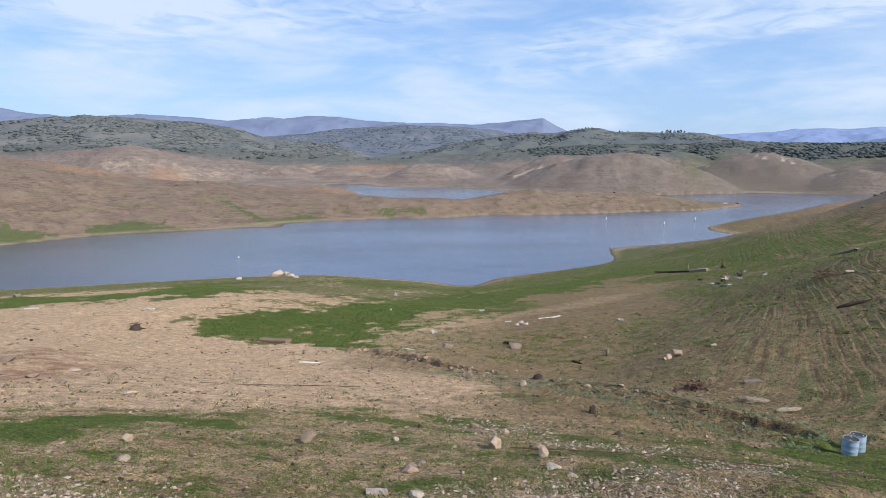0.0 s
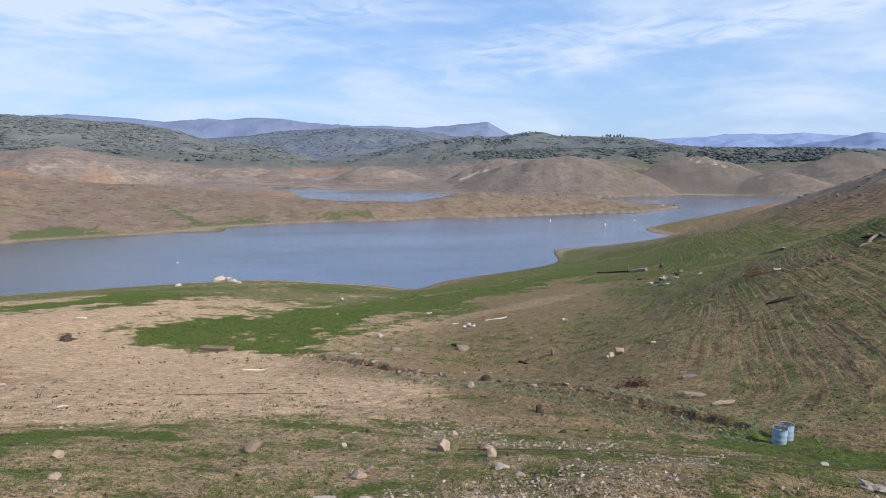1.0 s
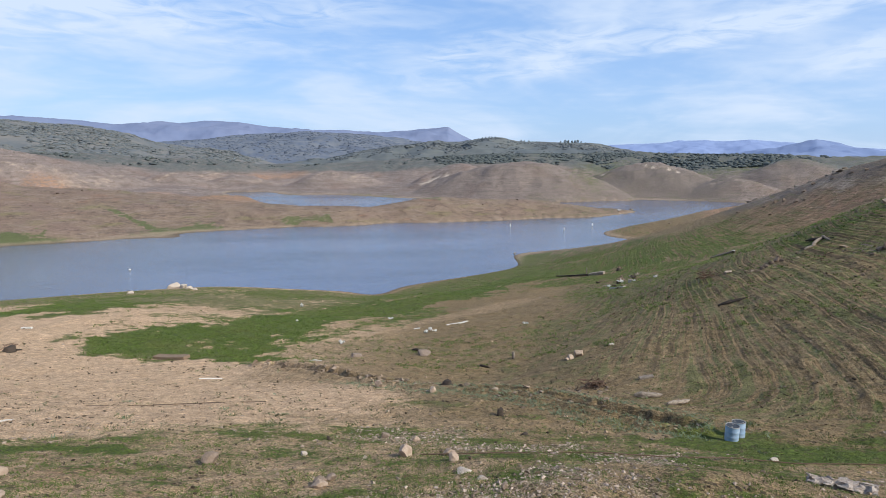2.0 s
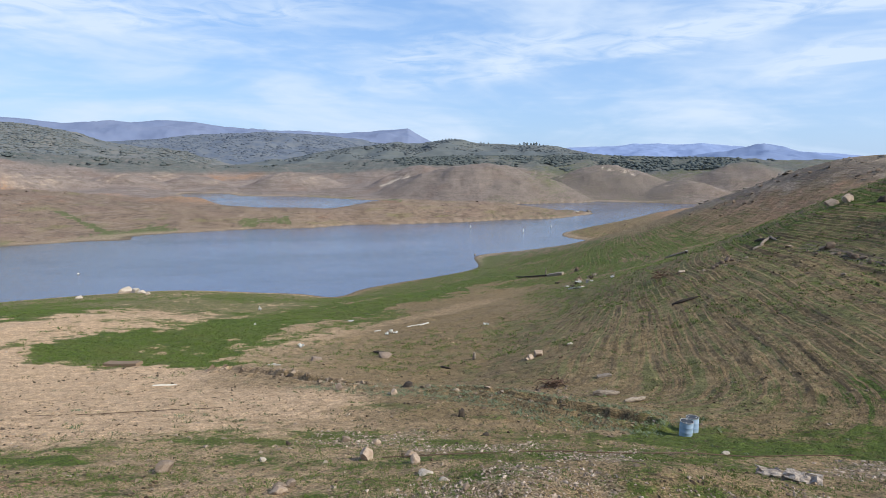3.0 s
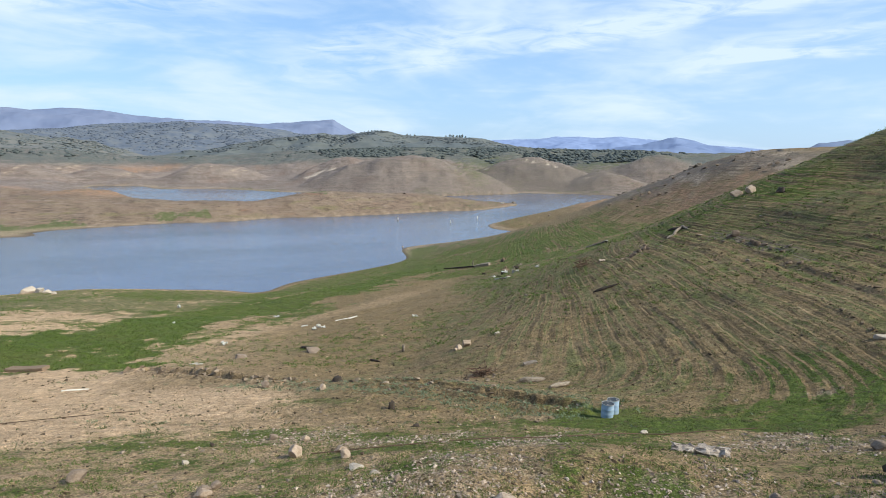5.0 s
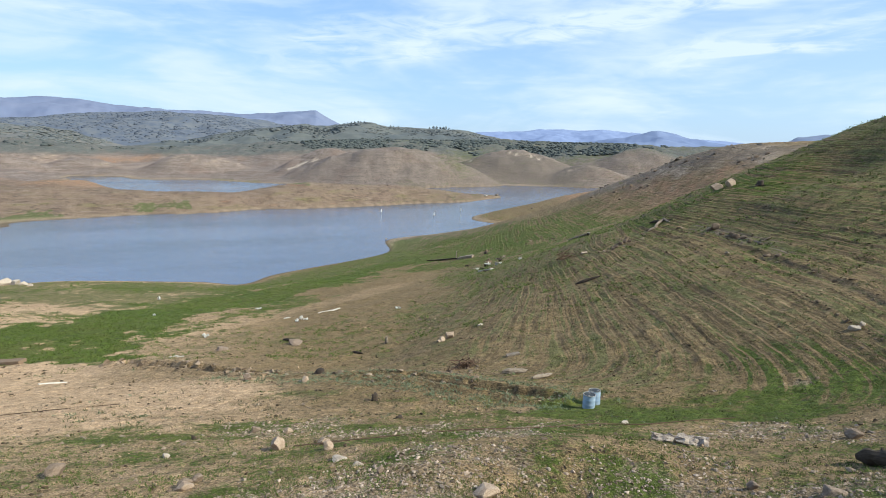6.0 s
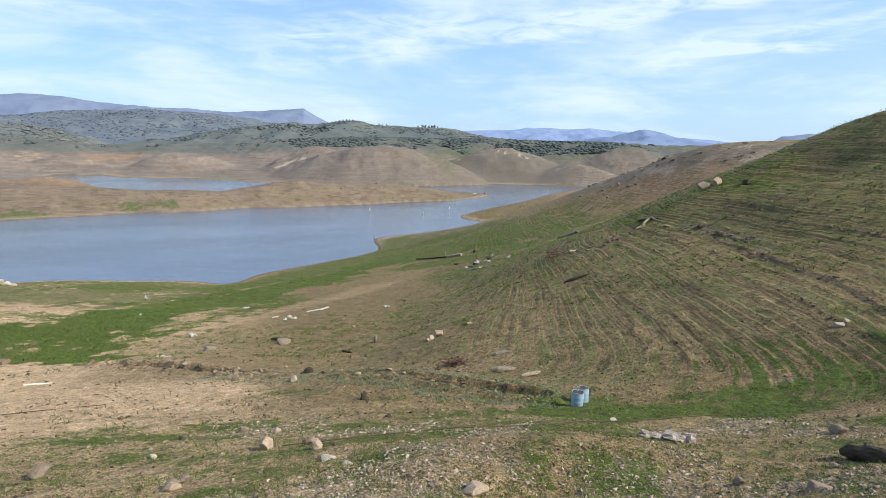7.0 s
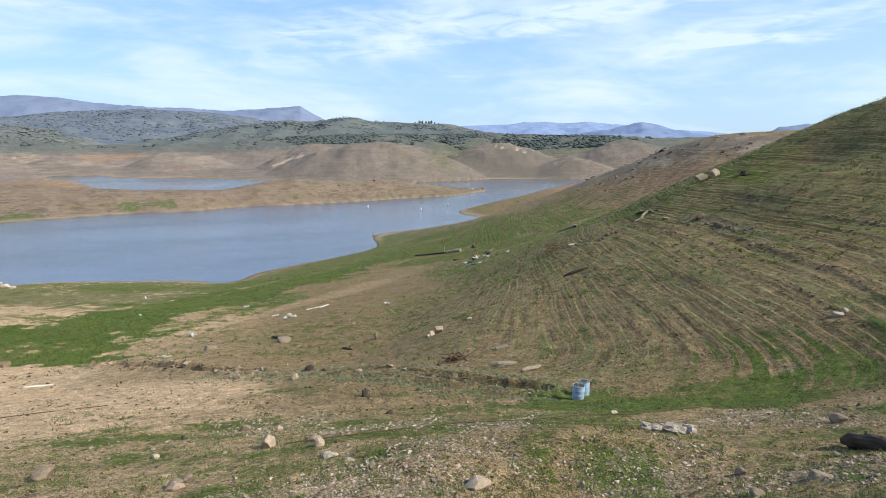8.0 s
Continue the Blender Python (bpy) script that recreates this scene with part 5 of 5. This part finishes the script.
def drum(x, y, lean, turn, label):
    root = new("drum")
    root.matrix_world = Matrix.Translation((x, y, ground_z(x, y) - 0.02)) @ Matrix.Diagonal((1.06, 1.06, 0.86, 1)) @ Matrix.Rotation(lean, 4, "X") @ Matrix.Rotation(turn, 4, "Z")
    part("body", lathe([(0.0, 0.0), (0.26, 0.0), (0.285, 0.03), (0.29, 0.10), (0.29, 0.27), (0.296, 0.29), (0.296, 0.31), (0.29, 0.33), (0.29, 0.56), (0.296, 0.58), (0.296, 0.60), (0.29, 0.62), (0.29, 0.80), (0.285, 0.86)]), DRUM_BLUE, root)
    part("rim", lathe([(0.285, 0.86), (0.300, 0.865), (0.296, 0.885), (0.295, 0.895), (0.275, 0.893), (0.272, 0.86)]), DRUM_RIM, root, "dusty grey rim")
    part("lid", lathe([(0.273, 0.865), (0.20, 0.858), (0.05, 0.856), (0.0, 0.856)]), DRUM_DARK, root, "dark sunken lid")
    for a in (0.6, 3.6):
        bung = lathe([(0.0, 0.885), (0.03, 0.885), (0.034, 0.875), (0.034, 0.855)], 12)
        bmesh.ops.translate(bung, verts=bung.verts[:], vec=(0.17 * math.cos(a), 0.17 * math.sin(a), 0))
        part("bung", bung, DRUM_RIM, root)
    return tagged(root, label, "drum", group="blue drums")


drum(*BARRELS[0][:2], 0.03, 0.4, "faded light blue plastic drum standing on grass")
drum(*BARRELS[1][:2], -0.05, 2.0, "faded blue plastic drum behind another drum")

# ---- posts, pipe, scrap
for (x, y, w, h), label in zip(POSTS, ("short grey wooden post standing on the slope", "thin dark stake beside the dock boards")):
    post = new("post")
    post.location = (x, y, ground_z(x, y) - 0.05)
    bm = lathe([(0.0, 0.0), (w * 0.5, 0.0), (w * 0.52, h * 0.5), (w * 0.42, h * 0.97), (w * 0.3, h * 1.03), (0.0, h)], 10)
    for v in bm.verts:
        v.co += Vector((0.15 * w * noise.noise(v.co * 4), 0.15 * w * noise.noise(v.co * 4 + Vector((9, 0, 0))), 0.1 * w * noise.noise(v.co * 9)))
    part("shaft", bm, DRIFTWOOD, post)
    tagged(post, label, "post")

WHITE_PLASTIC = stone_material("dirty white plastic", (0.62, 0.61, 0.58), (0.78, 0.77, 0.74), (0.5, 0.47, 0.42))
for x0, y0, x1, y1, t in PIPE:
    length, m = between(x0, y0, x1, y1, t * 0.6)
    pipe = new("pipe")
    pipe.matrix_world = m
    bm = lathe([(t * 0.38, -length / 2), (t * 0.5, -length / 2), (t * 0.5, length / 2), (t * 0.38, length / 2)], 14)
    bmesh.ops.rotate(bm, verts=bm.verts[:], cent=(0, 0, 0), matrix=Matrix.Rotation(radians(90), 3, "Y"))
    part("tube", bm, DRIFTWOOD, pipe)
    tagged(pipe, "long pale pipe lying along the hill shoulder", "pipe")


def scrap_thing(x, y, w, h, mat, label, seed, name="scrap"):
    """A crumpled scrap of sheet or plastic with thickness."""
    rng = random.Random(seed)
    bm = bmesh.new()
    bmesh.ops.create_grid(bm, x_segments=5, y_segments=5, size=0.5)
    for v in bm.verts:
        v.co.z = 0.55 * noise.noise(Vector((v.co.x * 2.2, v.co.y * 2.2, seed))) + 0.5 * abs(v.co.x) * rng.random()
        v.co.x += 0.12 * rng.uniform(-1, 1)
        v.co.y += 0.12 * rng.uniform(-1, 1)
    made = bmesh.ops.solidify(bm, geom=bm.faces[:], thickness=0.12)
    lo, hi = min(v.co.z for v in bm.verts), max(v.co.z for v in bm.verts)
    for v in bm.verts:
        v.co = Vector((v.co.x * w, v.co.y * w * 0.8, (v.co.z - lo) / (hi - lo) * h))
    me = bpy.data.meshes.new(name)
    bm.to_mesh(me)
    bm.free()
    me.materials.append(mat)
    ob = new(name, me)
    ob.location, ob.rotation_euler = (x, y, ground_z(x, y) - 0.02), (0, 0, rng.random() * 6.28)
    return tagged(ob, label, "debris", group="scraps of litter")


for k, (x, y, w, h) in enumerate(SCRAPS):
    scrap_thing(x, y, w, h, WHITE_PLASTIC, "crumpled white scrap lying on the slope", 90 + k)
for k, (x, y, w, h) in enumerate(DEBRIS):
    mat, look_of_it = ((DARK_WOOD, "dark broken timber piece in a heap of scrap"), (DRIFTWOOD, "grey splintered board in a heap of scrap"), (RED_WOOD, "brown warped panel in a heap of scrap"))[k % 3]
    scrap_thing(x, y, w, h, mat, look_of_it, 110 + k)
for k, (x, y, w, h) in enumerate(SHORE_BITS):
    scrap_thing(x, y, w, h, WHITE_PLASTIC if k in (0, 2) else DRIFTWOOD, "pale litter at the water's edge" if k in (0, 2) else "grey driftwood lump on the shore", 120 + k)


def crate(x, y, w, h, mat, frame_mat, label, seed):
    root = new("box")
    root.location, root.rotation_euler = (x, y, ground_z(x, y) - 0.03), (0.05, 0.08, seed)
    bm = bmesh.new()
    bmesh.ops.create_cube(bm, size=1, matrix=Matrix.Translation((0, 0, h / 2)) @ Matrix.Diagonal((w, w * 0.7, h, 1)))
    bmesh.ops.bevel(bm, geom=bm.edges[:], offset=w * 0.04, segments=2, affect="EDGES")
    part("case", bm, mat, root)
    bm = bmesh.new()
    bmesh.ops.create_cube(bm, size=1, matrix=Matrix.Translation((0, 0, h * 1.03)) @ Matrix.Diagonal((w * 1.04, w * 0.74, h * 0.12, 1)))
    bmesh.ops.bevel(bm, geom=bm.edges[:], offset=w * 0.02, segments=1, affect="EDGES")
    part("lid", bm, frame_mat, root)
    return tagged(root, label, "box")


GREY_METAL = stone_material("faded grey metal", (0.20, 0.22, 0.25), (0.28, 0.30, 0.33))
crate(*BOXES[0], DARK_WOOD, WHITE_PLASTIC, "black box with a white top among scrap", 0.4)
crate(*BOXES[1], GREY_METAL, DRIFTWOOD, "faded grey-blue box among scrap boards", 1.1)
crate(*BOXES[2], DARK_WOOD, WHITE_PLASTIC, "dark fitting with a white cap at a pipe's end", 0.8)


# ---- stumps, brush, cables, buoys
for k, (x, y, w, h) in enumerate(DARK_STUMPS):
    rng = random.Random(140 + k)
    stump = new("stump")
    stump.location = (x, y, ground_z(x, y) - 0.04)
    bm = lathe([(0.0, 0.0), (w * 0.55, 0.0), (w * 0.42, h * 0.3), (w * 0.36, h * 0.8), (w * 0.28, h * 1.0), (0.0, h * 0.9)], 12)
    for v in bm.verts:
        v.co += v.co * 0.35 * noise.noise(v.co * (3 / max(w, 0.1)) + Vector((k * 3, 0, 0)))
    part("bole", bm, DARK_WOOD, stump)
    for j in range(3):
        bm = bmesh.new()
        bmesh.ops.create_cone(bm, segments=6, radius1=w * 0.13, radius2=w * 0.04, depth=w * 0.9, cap_ends=True,
                              matrix=Matrix.Rotation(rng.random() * 6.28, 4, "Z") @ Matrix.Translation((w * 0.45, 0, h * 0.2)) @ Matrix.Rotation(radians(105), 4, "Y"))
        part("root", bm, DARK_WOOD, stump)
    tagged(stump, "small dark dead stump with roots on the slope", "stump", group="dark stumps")

TWIG = wood_material("reddish twigs", (0.10, 0.062, 0.042), (0.20, 0.12, 0.085))
for k, (x, y, w, h) in enumerate(BRUSH):
    rng = random.Random(160 + k)
    bm = bmesh.new()
    for j in range(70):
        p = Vector((rng.gauss(0, w * 0.25), rng.gauss(0, w * 0.18), rng.random() ** 2 * h * 0.8 + 0.02))
        length = w * rng.uniform(0.15, 0.5)
        m = Matrix.Translation(p) @ Euler((rng.uniform(0.8, 2.2), 0, rng.random() * 6.28)).to_matrix().to_4x4()
        bmesh.ops.create_cone(bm, segments=4, radius1=0.022 + 0.012 * w, radius2=0.004, depth=length, matrix=m)
    me = bpy.data.meshes.new("dead_bush")
    bm.to_mesh(me)
    bm.free()
    me.materials.append(TWIG)
    ob = new("dead_bush", me)
    ob.location = (x, y, ground_z(x, y))
    tagged(ob, "tangled dead bush of dark brown twigs", "bush", group="dead bushes")

CABLE_DARK = stone_material("rusty cable", (0.09, 0.06, 0.045), (0.14, 0.09, 0.065))
for k, line in enumerate(CABLES):
    p = along([(x, y, 0) for x, y in line], 0.4)
    cu = bpy.data.curves.new("cable", "CURVE")
    cu.dimensions, cu.bevel_depth, cu.bevel_resolution = "3D", 0.022, 2
    sp = cu.splines.new("POLY")
    sp.points.add(len(p) - 1)
    zs = height(p[:, 0], p[:, 1])
    for q, (x, y, _), z, j in zip(sp.points, p, zs, range(len(p))):
        q.co = (x + 0.1 * math.sin(j * 0.7), y + 0.12 * math.sin(j * 0.45), z + 0.03, 1)
    cu.materials.append(CABLE_DARK)
    tagged(new("cable", cu), "rusty brown cable lying across the ground", "cable", group="cables")

for k, item in enumerate(BUOYS):
    x, y = item[:2]
    buoy = new("buoy")
    buoy.location = (x, y, -0.05)
    tall = k > 0
    body = lathe([(0.0, -0.2), (0.28, -0.15), (0.36, 0.1), (0.30, 0.4), (0.12, 0.52), (0.0, 0.54)] if not tall else [(0.0, -0.3), (0.22, -0.25), (0.24, 0.2), (0.22, 1.5), (0.15, 1.62), (0.0, 1.66)], 20)
    part("float", body, WHITE_PLASTIC, buoy)
    part("collar", lathe([(0.30, 0.02), (0.40, 0.05), (0.40, 0.14), (0.30, 0.17)], 20), GREY_METAL, buoy)
    tagged(buoy, "white marker buoy floating on the lake", "buoy", group="buoys")


# ---------------------------------------------------------------- loose stones, clods and grass
def polar_places(rng, count, near, far, lo=-46.0, hi=64.0, power=1.0):
    r = near * (far / near) ** (rng.random(count) ** power)
    b = np.radians(rng.uniform(lo, hi, count))
    return r * np.sin(b), r * np.cos(b)


STONES = [ball(1, 700 + k, 1.15) for k in range(12)]


def strewn_stones(name, mat, count, near, far, size, chance, label, seed):
    rng = np.random.default_rng(seed)
    x, y = polar_places(rng, count, near, far)
    z = height(x, y)
    keep = (rng.random(count) < chance(x, y, z) * smooth(0.75, 0.5, grass_cover(x, y, z))) & (z > 0.3)
    x, y, z = x[keep], y[keep], z[keep]
    s = size * (0.35 + rng.random(len(x)) ** 6 * 2.0) * (0.6 + np.hypot(x, y) / 40)
    scale = np.stack([s, s * (0.5 + 0.5 * rng.random(len(x))), s * (0.3 + 0.4 * rng.random(len(x)))], -1)
    verts, faces = scatter(STONES, np.stack([x, y, z + s * 0.15], -1), scale, rng.random(len(x)) * 6.28, rng)
    tagged(joined(name, verts, faces, mat), label, "stones", kind="stuff")


def strewn_material(name, a, b):
    m = Nodes(name, 0.9)
    c = m.mix(m.island(), a, b)
    m.color(m.mix(m.ramp(m.noise(18, 4, 0.7), 0.4, 0.7, 0, 0.5), c, (a[0] * 0.6, a[1] * 0.6, a[2] * 0.6)))
    return m.mat


def foreground(x, y, z):
    r = np.hypot(x, y)
    return smooth(40, 26, r) * (0.10 + 0.25 * smooth(0.0, 0.4, fbm(x / 3, y / 3, 711, 3)))


strewn_stones("gravel", strewn_material("grey gravel", (0.17, 0.122, 0.09), (0.60, 0.49, 0.405)), 170000, 9, 34, 0.032,
              lambda x, y, z: 0.6 * strip_mask(x, y, GRAVEL, 79, 0.8) * smooth(0.80, 0.58, grass_cover(x, y, z) + 0.3 * fbm(x / 1.3, y / 1.3, 811, 3)), "grey and whitish angular gravel", 710)
strewn_stones("small_stones", strewn_material("mixed stones", (0.12, 0.085, 0.06), (0.44, 0.35, 0.27)), 30000, 9, 60, 0.042, foreground, "small brown and tan stones strewn over soil", 712)
strewn_stones("hillside_stones", strewn_material("hillside stones", (0.14, 0.105, 0.075), (0.40, 0.32, 0.245)), 13000, 28, 200, 0.045,
              lambda x, y, z: 0.30 * HILL(x, y) * smooth(-0.1, 0.4, fbm(x / 7, y / 7, 715, 3)) + 0.02, "brown stones strewn over the hillside", 714)
strewn_stones("hill_clods", strewn_material("hill clods", (0.085, 0.062, 0.036), (0.34, 0.25, 0.155)), 60000, 28, 130, 0.034,
              lambda x, y, z: 0.75 * HILL(x, y) * smooth(-0.2, 0.35, fbm(x / 5, y / 5, 721, 3)), "brown clods of earth over the terraced hillside", 720)
strewn_stones("soil_clods", strewn_material("soil clods", (0.10, 0.07, 0.044), (0.54, 0.40, 0.27)), 26000, 20, 95, 0.035,
              lambda x, y, z: (1 - HILL(x, y)) * 0.8 * smooth(-0.25, 0.35, fbm(x / 4, y / 4, 719, 3)), "dry crumbling clods of tan soil", 718)
strewn_stones("gully_clods", strewn_material("gully clods", (0.13, 0.092, 0.062), (0.46, 0.355, 0.26)), 90000, 28, 70, 0.078,
              lambda x, y, z: smooth(1.45, 1.05, line_distance(x, y, LINES["gully"])) * smooth(0.45, 0.75, line_distance(x, y, LINES["gully"])) * (0.75 - 0.6 * smooth(3, 8, x)), "broken clods of earth along the gully", 716)


def tuft(seed, blades, height_, spread):
    rng = np.random.default_rng(seed)
    pts, tri = [], []
    for k in range(blades):
        a, lean = rng.random() * 6.28, spread * rng.random()
        bx, by = 0.35 * spread * rng.normal(), 0.35 * spread * rng.normal()
        w = 0.055 + 0.05 * rng.random()
        dx, dy = math.cos(a), math.sin(a)
        h = height_ * (0.5 + 0.6 * rng.random())
        i = len(pts)
        pts += [(bx - dy * w, by + dx * w, -0.05), (bx + dy * w, by - dx * w, -0.05), (bx + dx * lean * 0.5 + dy * w * 0.7, by + dy * lean * 0.5 - dx * w * 0.7, h * 0.65), (bx + dx * lean, by + dy * lean, h)]
        tri += [(i, i + 1, i + 2), (i, i + 2, i + 3)]
    return np.array(pts), np.array(tri)


TUFTS = [tuft(800 + k, 5, 1.0, 1.0) for k in range(6)]


def grass_material(name, a, b, dry):
    m = Nodes(name, 0.8)
    c = m.mix(m.island(), a, b)
    m.color(m.mix(m.ramp(m.noise(0.35, 4), 0.5, 0.68, 0, 0.7), c, dry))
    return m.mat


def strewn_grass(name, mat, count, near, far, size, limit, label, seed, mask=None):
    rng = np.random.default_rng(seed)
    x, y = polar_places(rng, count, near, far)
    z = height(x, y)
    g = grass_cover(x, y, z) if mask is None else mask(x, y, z)
    keep = (g + 0.55 * fbm(x / 1.3, y / 1.3, 811, 3) + 0.3 * fbm(x / 0.4, y / 0.4, 813, 2) + 0.45 * (rng.random(count) - 0.5) > limit) & (z > 0.35)
    keep &= line_distance(x, y, LINES["gully"]) > 0.75
    for bx, by, *rest in BARRELS:
        keep &= np.hypot(x - bx, y - by) > 1.1
    x, y, z = x[keep], y[keep], z[keep]
    s = size * (0.5 + 0.9 * rng.random(len(x)))
    wide = s * (1.3 + np.hypot(x, y) / 80)
    verts, faces = scatter(TUFTS, np.stack([x, y, z], -1), np.stack([wide, wide, s], -1), rng.random(len(x)) * 6.28, rng)
    tagged(joined(name, verts, faces, mat), label, "grass", kind="stuff")


strewn_grass("grass", grass_material("short green grass", (0.078, 0.118, 0.024), (0.13, 0.17, 0.045), (0.155, 0.145, 0.055)), 70000, 9, 48, 0.06, 0.52, "short green grass growing in patches", 820)
strewn_grass("meadow_grass", grass_material("lush shore grass", (0.078, 0.125, 0.022), (0.13, 0.178, 0.04), (0.145, 0.15, 0.052)), 90000, 56, 200, 0.17, 0.66, "lush green grass of the damp hollow and shore", 822,
             lambda x, y, z: grass_cover(x, y, z) - 0.45 * strip_mask(x, y, DRY, 65, 0.8))
strewn_grass("hillside_tufts", grass_material("hillside tufts", (0.085, 0.118, 0.032), (0.145, 0.165, 0.058), (0.19, 0.165, 0.075)), 90000, 30, 150, 0.095, 0.58, "sparse olive tufts over the terraced hillside", 824,
             lambda x, y, z: HILL(x, y) * (0.26 + 0.12 * smooth(25, 33, z) + 0.42 * smooth(0.35, 0.6, terrace(x, y, lie(x, y)) % 1.0)))
strewn_grass("gully_weeds", grass_material("grey-green weeds", (0.15, 0.20, 0.115), (0.23, 0.275, 0.175), (0.20, 0.22, 0.14)), 45000, 26, 62, 0.11, 0.55, "grey-green weeds along the gully", 826,
             lambda x, y, z: 0.75 * smooth(3.5, 1.0, np.abs(line_distance(x, y, LINES["gully"]) - 1.2)) * smooth(52, 42, np.hypot(x, y)))
strewn_stones("far_rocks", strewn_material("dark far rocks", (0.085, 0.06, 0.045), (0.22, 0.16, 0.12)), 26000, 220, 460, 0.045,
              lambda x, y, z: 0.22 * smooth(0.1, 0.5, fbm(x / 26, y / 26, 731, 4)) * smooth(2, 5, z), "dark rocks strewn over the far bank", 730)
strewn_stones("ridge_rubble", strewn_material("ridge rubble", (0.13, 0.11, 0.09), (0.34, 0.29, 0.24)), 30000, 140, 270, 0.085,
              lambda x, y, z: 0.55 * strip_mask(x, y, [(9, LINES["back_ridge"])], 735) * smooth(-0.1, 0.4, fbm(x / 8, y / 8, 733, 3)), "grey rubble along the ridge crest", 732)
strewn_grass("sand_weeds", grass_material("dark sand weeds", (0.06, 0.075, 0.03), (0.11, 0.12, 0.05), (0.12, 0.10, 0.06)), 16000, 28, 130, 0.12, 0.62, "sparse dark weeds dotted over bare sand", 828,
             lambda x, y, z: 0.36 + 0.2 * fbm(x / 12, y / 12, 829, 2))
strewn_stones("ledge_rubble", strewn_material("ledge rubble", (0.10, 0.075, 0.055), (0.36, 0.28, 0.215)), 60000, 30, 110, 0.05,
              lambda x, y, z: 0.45 * strip_mask(x, y, RUBBLE, 737, 0.9), "broken rubble along the ledges of the hillside", 736)
strewn_stones("ledge_clods", strewn_material("ledge clods", (0.07, 0.05, 0.035), (0.32, 0.24, 0.165)), 90000, 34, 115, 0.045,
              lambda x, y, z: 0.8 * HILL(x, y) * smooth(0.34, 0.10, ledges(x, y, lie(x, y))[1]) * ledges(x, y, lie(x, y))[2], "dark clods and stones along the ledges", 738)
strewn_stones("dark_crumbs", strewn_material("dark crumbs", (0.045, 0.033, 0.022), (0.16, 0.115, 0.075)), 60000, 11, 75, 0.032,
              lambda x, y, z: 0.35 * smooth(-0.2, 0.4, fbm(x / 2.2, y / 2.2, 741, 3)), "small dark crumbs of earth strewn over the ground", 740)
